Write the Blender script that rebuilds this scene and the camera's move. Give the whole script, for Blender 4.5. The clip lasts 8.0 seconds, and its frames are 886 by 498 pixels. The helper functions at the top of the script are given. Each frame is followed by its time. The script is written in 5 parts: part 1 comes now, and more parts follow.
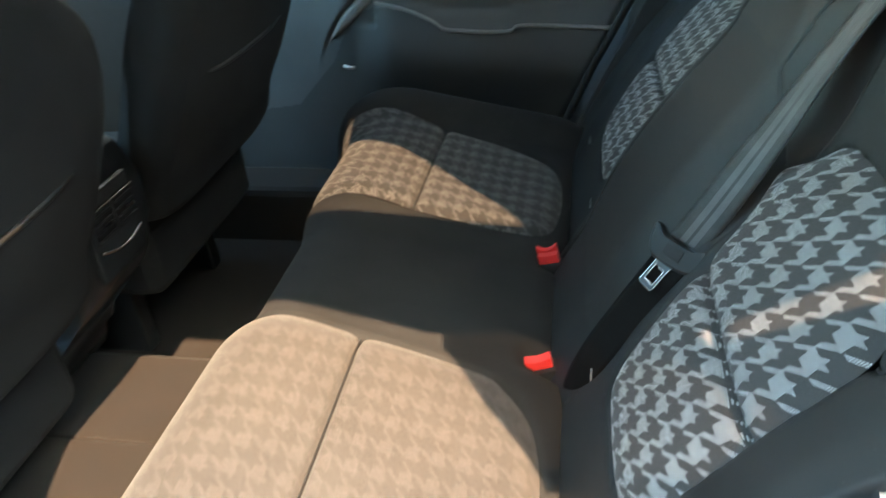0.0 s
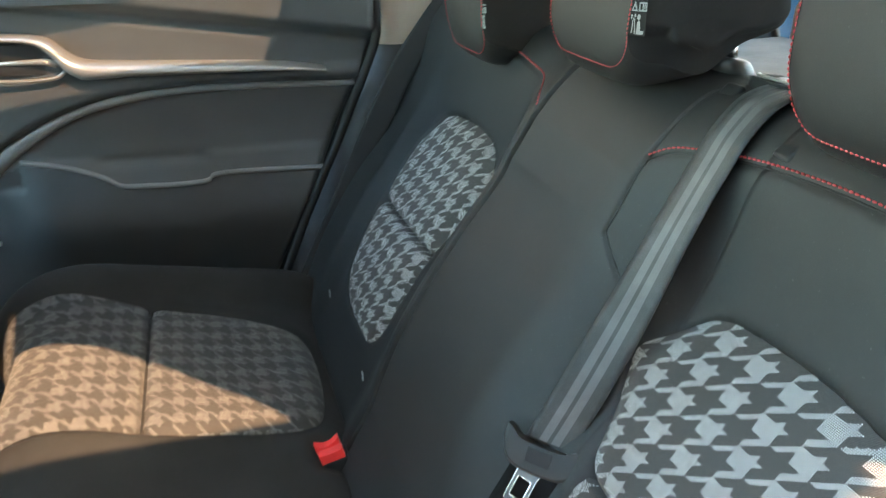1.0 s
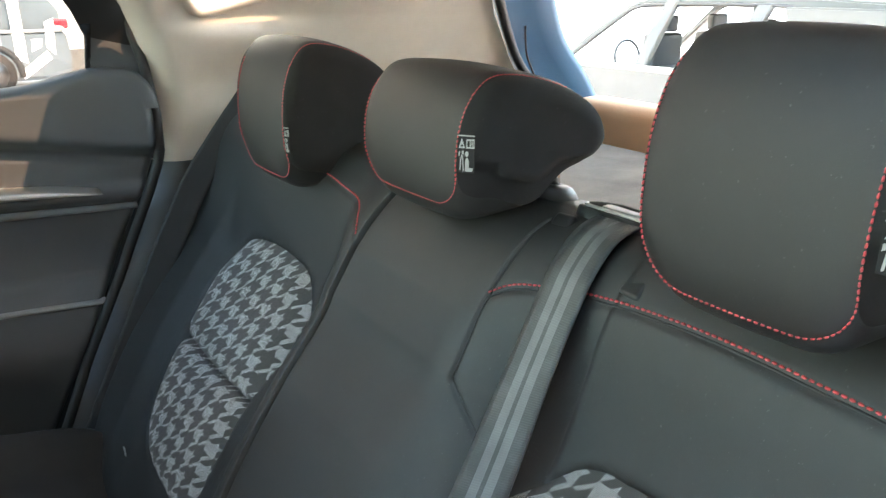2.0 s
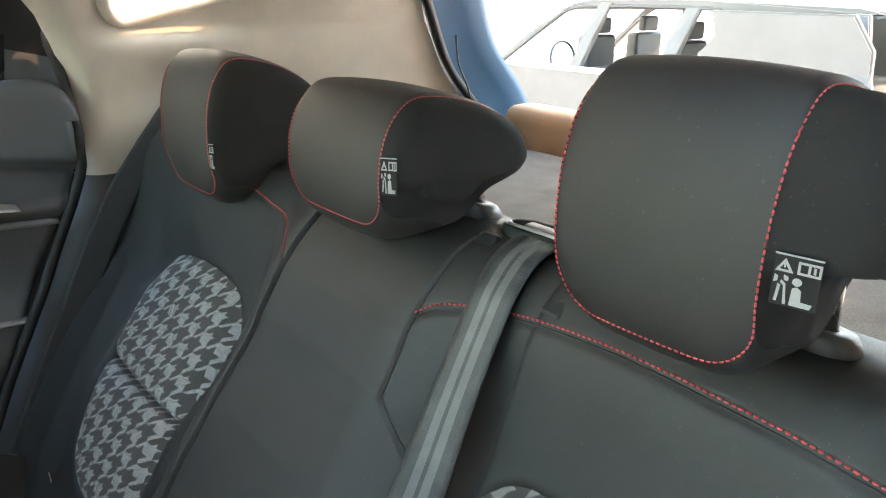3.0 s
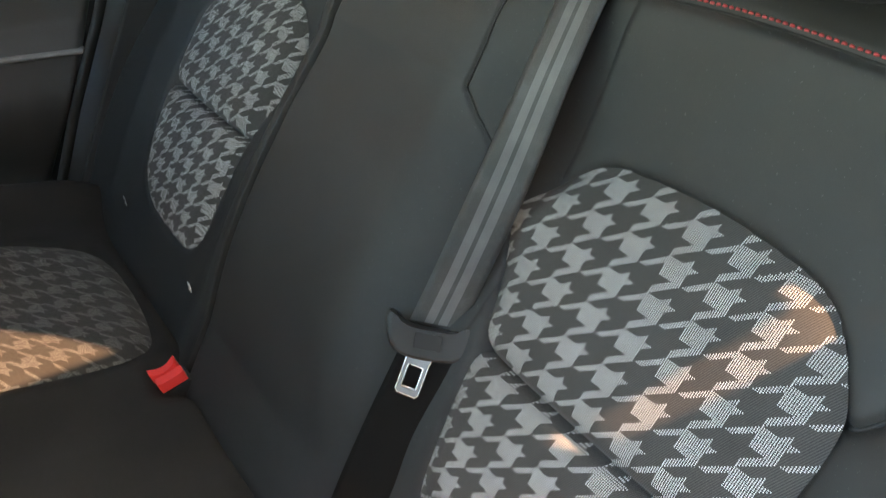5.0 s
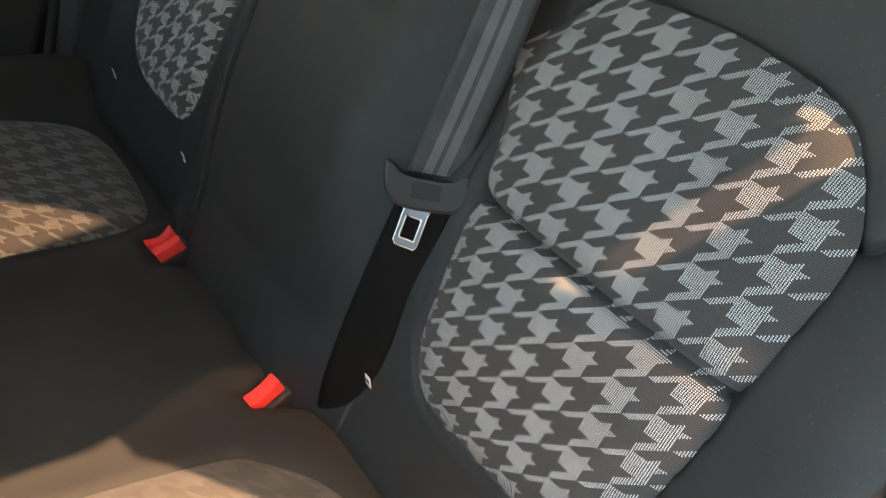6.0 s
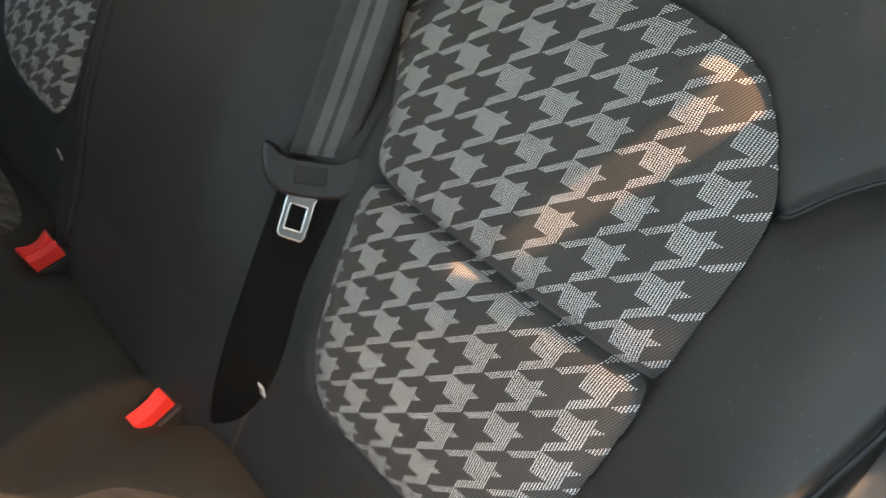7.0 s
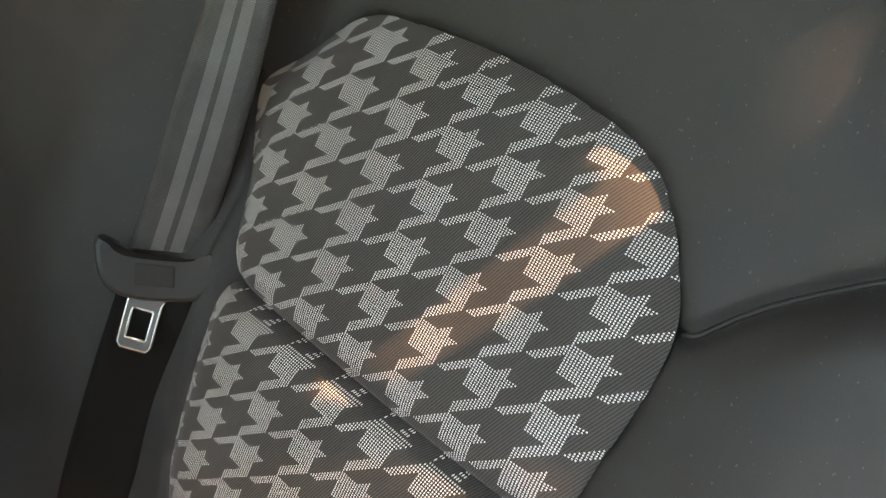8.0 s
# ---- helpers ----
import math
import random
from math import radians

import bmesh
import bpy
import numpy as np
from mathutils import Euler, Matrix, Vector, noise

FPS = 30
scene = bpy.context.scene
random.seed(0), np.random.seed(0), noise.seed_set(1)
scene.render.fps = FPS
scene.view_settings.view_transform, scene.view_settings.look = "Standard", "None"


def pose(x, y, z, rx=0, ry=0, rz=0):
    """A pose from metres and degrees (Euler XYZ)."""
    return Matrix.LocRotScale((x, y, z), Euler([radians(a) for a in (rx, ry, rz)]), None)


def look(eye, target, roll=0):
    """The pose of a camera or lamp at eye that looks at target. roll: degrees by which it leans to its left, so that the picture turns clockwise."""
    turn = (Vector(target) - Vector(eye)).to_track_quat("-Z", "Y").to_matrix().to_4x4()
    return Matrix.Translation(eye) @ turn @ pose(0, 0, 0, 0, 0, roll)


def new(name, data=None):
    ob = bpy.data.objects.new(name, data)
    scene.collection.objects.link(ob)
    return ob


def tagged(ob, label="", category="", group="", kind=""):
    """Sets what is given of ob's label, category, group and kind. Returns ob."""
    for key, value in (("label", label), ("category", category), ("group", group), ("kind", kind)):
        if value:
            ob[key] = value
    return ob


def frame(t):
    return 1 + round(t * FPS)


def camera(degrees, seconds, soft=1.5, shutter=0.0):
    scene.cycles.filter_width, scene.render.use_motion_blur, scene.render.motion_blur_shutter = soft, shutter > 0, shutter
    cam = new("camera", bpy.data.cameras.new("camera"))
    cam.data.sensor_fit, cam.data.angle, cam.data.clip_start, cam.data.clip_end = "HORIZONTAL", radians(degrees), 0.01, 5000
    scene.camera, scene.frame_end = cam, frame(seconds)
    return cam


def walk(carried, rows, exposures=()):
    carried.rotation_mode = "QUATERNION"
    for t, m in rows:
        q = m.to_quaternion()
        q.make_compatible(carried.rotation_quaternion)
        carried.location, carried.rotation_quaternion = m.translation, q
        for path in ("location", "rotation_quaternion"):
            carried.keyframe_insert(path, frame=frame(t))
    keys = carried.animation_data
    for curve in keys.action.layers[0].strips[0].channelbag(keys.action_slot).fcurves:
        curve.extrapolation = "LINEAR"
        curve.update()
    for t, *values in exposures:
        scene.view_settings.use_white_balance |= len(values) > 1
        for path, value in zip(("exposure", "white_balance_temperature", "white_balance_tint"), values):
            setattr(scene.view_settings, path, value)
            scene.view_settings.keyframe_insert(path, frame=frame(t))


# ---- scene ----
cam = camera(62.2, 8.0, soft=1.1, shutter=0.25)
PATH = [
    (0, (-0.034, -0.965, 1.355), (-0.386, 0.696, 0.299), -4.7),
    (0.2, (-0.059, -0.907, 1.365), (-0.22, 0.8, 0.335), -3.8),
    (0.6, (-0.124, -0.809, 1.377), (0.082, 0.932, 0.415), -2.5),
    (1, (-0.178, -0.711, 1.377), (0.378, 1.003, 0.508), -1.0),
    (1.2, (-0.187, -0.669, 1.385), (0.503, 1.017, 0.558), -1.0),
    (1.5, (-0.181, -0.63, 1.387), (0.692, 1.001, 0.628), -0.4),
    (2.2, (-0.161, -0.606, 1.419), (0.969, 0.905, 0.755), 0.1),
    (3.3, (-0.15, -0.616, 1.43), (1.065, 0.806, 0.721), 0.5),
    (3.5, (-0.152, -0.616, 1.422), (1.053, 0.79, 0.666), 0.5),
    (4, (-0.163, -0.613, 1.387), (0.992, 0.765, 0.51), 0.8),
    (4.5, (-0.179, -0.608, 1.354), (0.898, 0.74, 0.342), 1.0),
    (5, (-0.21, -0.609, 1.333), (0.778, 0.69, 0.176), 0.8),
    (6.5, (-0.214, -0.629, 1.248), (0.672, 0.517, -0.131), -0.4),
    (7, (-0.156, -0.619, 1.227), (0.844, 0.467, -0.123), 1.5),
    (7.5, (-0.1, -0.599, 1.212), (1.001, 0.437, -0.097), 2.9),
    (8, (-0.072, -0.582, 1.216), (1.11, 0.404, -0.06), 4.4),
]
EXPOSURES = [(0.0, 5.35, 6600, -15), (0.5, 5.78, 7000, -9), (1.0, 6.02, 7100, -9), (1.5, 6.05, 7300, -5), (2.2, 5.93, 7450, -3), (4.5, 5.74, 8200, 0), (6.5, 5.15, 8400, -2), (8.0, 5.25, 9500, 4)]
walk(cam, [(t, look(eye, target, roll)) for t, eye, target, roll in PATH], EXPOSURES)

# ---- world, sun ----
SUN = Vector((0.44, -1.0, 1.14)).normalized()
world = bpy.data.worlds.new("sky")
scene.world = world
world.use_nodes = True
wn = world.node_tree.nodes
sky = wn.new("ShaderNodeTexSky")
sky.sky_type = "NISHITA"
sky.sun_disc = False
sky.dust_density, sky.ozone_density = 1.2, 0.4
sky.sun_elevation = math.asin(SUN.z)
sky.sun_rotation = math.atan2(SUN.x, SUN.y)
world.node_tree.links.new(sky.outputs[0], wn["Background"].inputs[0])
wn["Background"].inputs[1].default_value = 0.09
sun_data = bpy.data.lights.new("sun", "SUN")
sun_data.energy, sun_data.angle, sun_data.color = 0.78, radians(0.6), (1.0, 0.60, 0.42)
sun = new("sun", sun_data)
sun.matrix_world = look(SUN * 20, (0, 0, 0))


# ---- materials ----
def shader(name):
    m = bpy.data.materials.new(name)
    m.use_nodes = True
    nt = m.node_tree
    return m, nt, nt.nodes["Principled BSDF"]


def put(nt, kind, **props):
    n = nt.nodes.new(kind)
    for k, v in props.items():
        if k == "operation":
            n.operation = v
        elif k == "blend_type":
            n.blend_type = v
        elif k == "data_type":
            n.data_type = v
    return n


def calc(nt, op, a, b=None, c=None):
    n = put(nt, "ShaderNodeMath", operation=op)
    for i, v in enumerate((a, b, c)):
        if v is None:
            continue
        if isinstance(v, (int, float)):
            n.inputs[i].default_value = v
        else:
            nt.links.new(v, n.inputs[i])
    return n.outputs[0]


def noise_of(nt, scale, detail=3.0, rough=0.6, coord="Object"):
    tc = nt.nodes.new("ShaderNodeTexCoord")
    n = nt.nodes.new("ShaderNodeTexNoise")
    n.inputs["Scale"].default_value, n.inputs["Detail"].default_value, n.inputs["Roughness"].default_value = scale, detail, rough
    nt.links.new(tc.outputs[coord], n.inputs["Vector"])
    return n.outputs["Fac"]


def ramp(nt, fac, stops):
    n = nt.nodes.new("ShaderNodeValToRGB")
    while len(n.color_ramp.elements) < len(stops):
        n.color_ramp.elements.new(0.5)
    for e, (p, c) in zip(n.color_ramp.elements, stops):
        e.position, e.color = p, (*c, 1)
    nt.links.new(fac, n.inputs[0])
    return n.outputs[0]


def bump_of(nt, bsdf, height, strength, distance):
    b = nt.nodes.new("ShaderNodeBump")
    b.inputs["Strength"].default_value, b.inputs["Distance"].default_value = strength, distance
    nt.links.new(height, b.inputs["Height"])
    nt.links.new(b.outputs[0], bsdf.inputs["Normal"])


def plain(name, color, rough=0.5, metal=0.0, vary=0.15, grain=900.0, bump=0.15, sheen=0.0, big=6.0, coat=0.0, lint=0.0, gloss=0.5):
    """A surface with slow patches, fine grain and a fine relief."""
    m, nt, b = shader(name)
    slow, fine = noise_of(nt, big, 4), noise_of(nt, grain, 2)
    f = calc(nt, "ADD", calc(nt, "MULTIPLY", slow, 0.6), calc(nt, "MULTIPLY", fine, 0.4))
    lo, hi = [c * (1 - vary) for c in color], [min(1, c * (1 + vary)) for c in color]
    tone = ramp(nt, f, [(0.3, lo), (0.7, hi)])
    if lint:
        # specks of lint and dust lying on the cover
        mix = put(nt, "ShaderNodeMix", data_type="RGBA")
        nt.links.new(calc(nt, "MULTIPLY", calc(nt, "GREATER_THAN", noise_of(nt, 420.0, 1), 0.745), lint), mix.inputs[0])
        nt.links.new(tone, mix.inputs[6])
        mix.inputs[7].default_value = (0.5, 0.5, 0.48, 1)
        tone = mix.outputs[2]
    nt.links.new(tone, b.inputs["Base Color"])
    nt.links.new(calc(nt, "ADD", rough - 0.06, calc(nt, "MULTIPLY", slow, 0.12)), b.inputs["Roughness"])
    b.inputs["Metallic"].default_value = metal
    b.inputs["Sheen Weight"].default_value = sheen
    b.inputs["Sheen Roughness"].default_value = 0.5
    b.inputs["Coat Weight"].default_value = coat
    b.inputs["Specular IOR Level"].default_value = gloss
    bump_of(nt, b, fine, bump, 0.0006)
    return m


def houndstooth(name, su, sv, light, dark, threads=24):
    """Woven houndstooth on UVs in metres: tooth cells of su by sv, light teeth made of raised thread dots."""
    m, nt, b = shader(name)
    uv = nt.nodes.new("ShaderNodeUVMap")
    sep = nt.nodes.new("ShaderNodeSeparateXYZ")
    nt.links.new(uv.outputs[0], sep.inputs[0])
    tu, tv = calc(nt, "MULTIPLY", sep.outputs[0], threads / su), calc(nt, "MULTIPLY", sep.outputs[1], threads / sv)
    u = calc(nt, "DIVIDE", calc(nt, "ADD", calc(nt, "FLOOR", tu), 0.5), threads)
    v = calc(nt, "DIVIDE", calc(nt, "ADD", calc(nt, "FLOOR", tv), 0.5), threads)
    warp = calc(nt, "LESS_THAN", calc(nt, "FRACT", u), 0.5)
    weft = calc(nt, "LESS_THAN", calc(nt, "FRACT", v), 0.5)
    stripe = calc(nt, "FRACT", calc(nt, "MULTIPLY", calc(nt, "ADD", u, v), 2.0))
    on_warp = calc(nt, "MULTIPLY", warp, calc(nt, "LESS_THAN", stripe, 0.37))
    on_weft = calc(nt, "MULTIPLY", weft, calc(nt, "GREATER_THAN", stripe, 0.63))
    tooth = calc(nt, "MAXIMUM", calc(nt, "MULTIPLY", warp, weft), calc(nt, "MAXIMUM", on_warp, on_weft))
    # one raised dot of light yarn for each thread crossing
    cu, cv = calc(nt, "SUBTRACT", calc(nt, "FRACT", tu), 0.5), calc(nt, "SUBTRACT", calc(nt, "FRACT", tv), 0.5)
    r2 = calc(nt, "ADD", calc(nt, "MULTIPLY", cu, cu), calc(nt, "MULTIPLY", cv, cv))
    dot = calc(nt, "SUBTRACT", 1.0, calc(nt, "MULTIPLY", r2, 9.0))
    clampn = nt.nodes.new("ShaderNodeClamp")
    nt.links.new(calc(nt, "MULTIPLY", calc(nt, "MULTIPLY", dot, 2.6), tooth), clampn.inputs[0])
    twill = calc(nt, "SINE", calc(nt, "MULTIPLY", calc(nt, "ADD", tu, calc(nt, "MULTIPLY", tv, 0.35)), 2 * math.pi))
    slow, lint = noise_of(nt, 9.0, 4, coord="UV"), noise_of(nt, 700.0, 2, coord="UV")
    g = calc(nt, "ADD", calc(nt, "MULTIPLY", slow, 0.35), calc(nt, "ADD", calc(nt, "MULTIPLY", twill, 0.20), calc(nt, "MULTIPLY", lint, 0.34)))
    ground = ramp(nt, g, [(0.12, [c * 0.55 for c in dark]), (0.55, [c * 1.6 for c in dark])])
    mix = put(nt, "ShaderNodeMix", data_type="RGBA")
    nt.links.new(clampn.outputs[0], mix.inputs[0])
    nt.links.new(ground, mix.inputs[6])
    mix.inputs[7].default_value = (*light, 1)
    nt.links.new(mix.outputs[2], b.inputs["Base Color"])
    b.inputs["Roughness"].default_value = 0.8
    b.inputs["Sheen Weight"].default_value = 0.1
    bump_of(nt, b, calc(nt, "ADD", calc(nt, "MULTIPLY", clampn.outputs[0], 0.8), calc(nt, "MULTIPLY", twill, 0.25)), 0.5, 0.0005)
    return m


def webbing(name):
    """Seat-belt webbing on UVs in metres: bands along it, fine cross ribs."""
    m, nt, b = shader(name)
    uv = nt.nodes.new("ShaderNodeUVMap")
    sep = nt.nodes.new("ShaderNodeSeparateXYZ")
    nt.links.new(uv.outputs[0], sep.inputs[0])
    u, v = sep.outputs[0], sep.outputs[1]
    band = calc(nt, "LESS_THAN", calc(nt, "ABSOLUTE", calc(nt, "SUBTRACT", calc(nt, "ABSOLUTE", u), 0.0064)), 0.0043)
    rib = calc(nt, "SINE", calc(nt, "MULTIPLY", calc(nt, "ADD", v, calc(nt, "MULTIPLY", u, 0.5)), 2 * math.pi / 0.0016))
    cord = calc(nt, "SINE", calc(nt, "MULTIPLY", u, 2 * math.pi / 0.0012))
    slow = noise_of(nt, 30.0, 4, coord="UV")
    f = calc(nt, "ADD", calc(nt, "MULTIPLY", band, 0.32), calc(nt, "ADD", calc(nt, "MULTIPLY", slow, 0.3), calc(nt, "MULTIPLY", rib, 0.05)))
    nt.links.new(ramp(nt, f, [(0.12, (0.046, 0.047, 0.047)), (0.6, (0.18, 0.183, 0.185))]), b.inputs["Base Color"])
    nt.links.new(calc(nt, "SUBTRACT", 0.33, calc(nt, "MULTIPLY", band, 0.06)), b.inputs["Roughness"])
    b.inputs["Specular IOR Level"].default_value = 0.3
    bump_of(nt, b, calc(nt, "ADD", rib, calc(nt, "MULTIPLY", cord, 0.5)), 0.25, 0.0003)
    return m


def glass(name, tint):
    m = bpy.data.materials.new(name)
    m.use_nodes = True
    nt = m.node_tree
    nt.nodes.remove(nt.nodes["Principled BSDF"])
    tr, gl, mx = nt.nodes.new("ShaderNodeBsdfTransparent"), nt.nodes.new("ShaderNodeBsdfGlossy"), nt.nodes.new("ShaderNodeMixShader")
    tr.inputs[0].default_value = (*tint, 1)
    gl.inputs["Roughness"].default_value = 0.02
    mx.inputs[0].default_value = 0.06
    nt.links.new(tr.outputs[0], mx.inputs[1])
    nt.links.new(gl.outputs[0], mx.inputs[2])
    nt.links.new(mx.outputs[0], nt.nodes["Material Output"].inputs[0])
    return m


VINYL = plain("black_vinyl", (0.0160, 0.0160, 0.0158), 0.56, vary=0.42, grain=1900, bump=0.42, big=14.0, lint=0.075, gloss=0.6)
CLOTH = plain("black_cloth", (0.0275, 0.0270, 0.0265), 0.9, vary=0.3, grain=1800, bump=0.5, sheen=0.015, lint=0.05, gloss=0.12)
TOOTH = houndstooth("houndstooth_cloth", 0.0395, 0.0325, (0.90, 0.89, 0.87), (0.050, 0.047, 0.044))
# same weave, yarns darkened to hold down the sun on the cushion
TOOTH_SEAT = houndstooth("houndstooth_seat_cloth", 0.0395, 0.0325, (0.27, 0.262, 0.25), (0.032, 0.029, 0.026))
# sunlit copy of that cloth: sun glare put in as low yarn contrast
TOOTH_SUNLIT = houndstooth("sunlit_houndstooth_cloth", 0.0395, 0.0325, (0.105, 0.095, 0.087), (0.048, 0.042, 0.038))
RED_THREAD = plain("red_thread", (0.60, 0.075, 0.085), 0.6, grain=2500)
BELT = webbing("belt_webbing")
PLASTIC = plain("black_plastic", (0.024, 0.025, 0.026), 0.42, grain=1600)
PLASTIC_SOFT = plain("dark_grey_plastic", (0.080, 0.087, 0.092), 0.5, grain=1300, bump=0.3)
# trim grey raised to carry the light that falls on these parts
GREY_TRIM_LIT = plain("lit_grey_trim", (0.21, 0.215, 0.22), 0.45, grain=1300, bump=0.2)
SATIN = plain("satin_silver_trim", (0.45, 0.45, 0.44), 0.32, 0.6, grain=1500, bump=0.05)
STEEL = plain("brushed_steel", (0.15, 0.15, 0.147), 0.30, 1.0, vary=0.15, bump=0.04)
CHROME = plain("polished_steel", (0.60, 0.60, 0.58), 0.16, 1.0, vary=0.05, bump=0.02)
RED_PLASTIC = plain("red_plastic", (0.80, 0.045, 0.045), 0.35, grain=1500, bump=0.05)
WHITE_TAG = plain("white_tag", (0.34, 0.34, 0.33), 0.6)
WHITE_CLOTH = plain("white_cloth", (0.75, 0.75, 0.73), 0.7)
DARK_CARD = plain("darker_door_plastic", (0.045, 0.049, 0.052), 0.55, grain=1300, bump=0.3)
BEIGE = plain("beige_trim", (0.58, 0.52, 0.44), 0.7, grain=1200, bump=0.3)
CARPET = plain("dark_carpet", (0.0130, 0.0094, 0.0070), 0.95, vary=0.35, grain=700, bump=1.0, sheen=0.03, big=14)
SHELF = plain("grey_felt", (0.13, 0.12, 0.105), 0.95, vary=0.5, grain=420, bump=0.9, sheen=0.05, big=10)
BLUE = plain("blue_paint", (0.006, 0.055, 0.115), 0.5, vary=0.06, grain=2500, bump=0.02, gloss=0.2)
TAN = plain("tan_trim", (0.50, 0.28, 0.15), 0.7, grain=1200, bump=0.3)
# two plain darker copies of the webbing, with its shade in the colour
STRAP_SHADED = plain("shaded_black_strap", (0.006, 0.006, 0.006), 0.6, grain=1500, bump=0.6, gloss=0.12)
STRAP_GREY_SHADED = plain("shaded_grey_strap", (0.030, 0.030, 0.030), 0.6, grain=1500, bump=0.6, gloss=0.2)
RUBBER = plain("black_rubber", (0.015, 0.015, 0.015), 0.6)
GREY_PAINT = plain("grey_car_paint", (0.065, 0.064, 0.060), 0.35, vary=0.1, bump=0.02, gloss=0.2)
SILVER_PAINT = plain("silver_car_paint", (0.10, 0.118, 0.13), 0.3, vary=0.05, bump=0.02, coat=0.8)
TAIL_RED = plain("red_lamp_glass", (0.5, 0.02, 0.03), 0.15, vary=0.05, bump=0.02)
PINK = plain("pink_balloon_skin", (0.70, 0.08, 0.42), 0.3, vary=0.05, bump=0.02)
PAVING = plain("light_paving", (0.46, 0.47, 0.48), 0.9, vary=0.2, grain=60, bump=0.6, big=0.7)
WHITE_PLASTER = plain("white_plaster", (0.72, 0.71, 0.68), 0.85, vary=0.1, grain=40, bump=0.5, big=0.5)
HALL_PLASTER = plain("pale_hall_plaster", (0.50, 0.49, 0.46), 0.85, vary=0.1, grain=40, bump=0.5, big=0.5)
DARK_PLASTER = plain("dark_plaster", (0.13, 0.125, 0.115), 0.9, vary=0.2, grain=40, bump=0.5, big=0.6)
CLEAR = glass("clear_glass", (0.92, 0.94, 0.94))
WINDSCREEN = glass("windscreen_glass", (0.58, 0.62, 0.61))
PRIVACY = glass("privacy_glass", (0.10, 0.085, 0.055))
TINTED_DARK = glass("dark_tinted_glass", (0.42, 0.41, 0.40))
DOOR_GLASS = glass("dark_door_glass", (0.21, 0.21, 0.21))
TINTED = glass("tinted_glass", (0.70, 0.69, 0.67))


# ---- building helpers ----
def thing(name, label, category, at=(0, 0, 0), group="", kind=""):
    ob = new(name)
    ob.empty_display_size = 0.05
    ob.location = at
    return tagged(ob, label, category, group, kind)


def solid(name, verts, faces, material, parent=None, label="", smooth=True, uvs=None, kind=""):
    me = bpy.data.meshes.new(name)
    me.from_pydata([tuple(map(float, v)) for v in verts], [], [tuple(map(int, f)) for f in faces])
    me.validate()
    bm = bmesh.new()
    bm.from_mesh(me)
    bmesh.ops.recalc_face_normals(bm, faces=bm.faces)
    bm.to_mesh(me)
    bm.free()
    if uvs is not None:
        layer = me.uv_layers.new(name="UVMap")
        flat = np.array(uvs, dtype=np.float32)[[l.vertex_index for l in me.loops]]
        layer.data.foreach_set("uv", flat.ravel())
    if smooth:
        me.polygons.foreach_set("use_smooth", [True] * len(me.polygons))
    me.materials.append(material)
    me.update()
    ob = new(name, me)
    if parent is not None:
        ob.parent = parent
        ob.location = -parent.location if parent.parent is None else (0, 0, 0)
    if label:
        ob["label"] = label
    if kind:
        ob["kind"] = kind
    return ob


def from_bm(name, bm, material, parent=None, label="", smooth=False, kind=""):
    bmesh.ops.recalc_face_normals(bm, faces=bm.faces)
    me = bpy.data.meshes.new(name)
    bm.to_mesh(me)
    bm.free()
    if smooth:
        me.polygons.foreach_set("use_smooth", [True] * len(me.polygons))
    me.materials.append(material)
    ob = new(name, me)
    if parent is not None:
        ob.parent = parent
        ob.location = -parent.location if parent.parent is None else (0, 0, 0)
    if label:
        ob["label"] = label
    if kind:
        ob["kind"] = kind
    return ob


def grid_faces(rows, cols, closed=False):
    f = []
    for i in range(rows - 1):
        for j in range(cols if closed else cols - 1):
            k = (j + 1) % cols
            f.append((i * cols + j, i * cols + k, (i + 1) * cols + k, (i + 1) * cols + j))
    return f


def box(bm, lo, hi, bevel=0.0, segments=2, turn=None):
    """A box, bevelled, added to bm."""
    b = bmesh.new()
    bmesh.ops.create_cube(b, size=1)
    for v in b.verts:
        v.co = Vector([lo[i] + (v.co[i] + 0.5) * (hi[i] - lo[i]) for i in range(3)])
    if bevel:
        bmesh.ops.bevel(b, geom=list(b.edges), offset=bevel, segments=segments, affect="EDGES", profile=0.6)
    if turn is not None:
        b.transform(turn)
    me = bpy.data.meshes.new("tmp")
    b.to_mesh(me)
    b.free()
    bm.from_mesh(me)
    bpy.data.meshes.remove(me)


def boxed(name, lo, hi, material, parent=None, bevel=0.004, label="", turn=None, kind="", segments=2):
    bm = bmesh.new()
    box(bm, lo, hi, bevel, segments, turn)
    return from_bm(name, bm, material, parent, label, kind=kind)


def tube(name, pts, radius, material, parent=None, label="", sides=10, cap=True, flat=1.0):
    """A round bar along points; radius may be a list."""
    pts = [Vector(p) for p in pts]
    rad = radius if isinstance(radius, (list, tuple)) else [radius] * len(pts)
    verts, up = [], None
    for i, p in enumerate(pts):
        d = (pts[min(i + 1, len(pts) - 1)] - pts[max(i - 1, 0)]).normalized()
        if up is None:
            up = d.orthogonal().normalized()
        up = (up - d * up.dot(d)).normalized()
        side = d.cross(up)
        for k in range(sides):
            a = 2 * math.pi * k / sides
            verts.append(p + up * math.cos(a) * rad[i] + side * math.sin(a) * rad[i] * flat)
    faces = grid_faces(len(pts), sides, True)
    if cap:
        faces += [tuple(range(sides))[::-1], tuple((len(pts) - 1) * sides + k for k in range(sides))]
    return solid(name, verts, faces, material, parent, label)


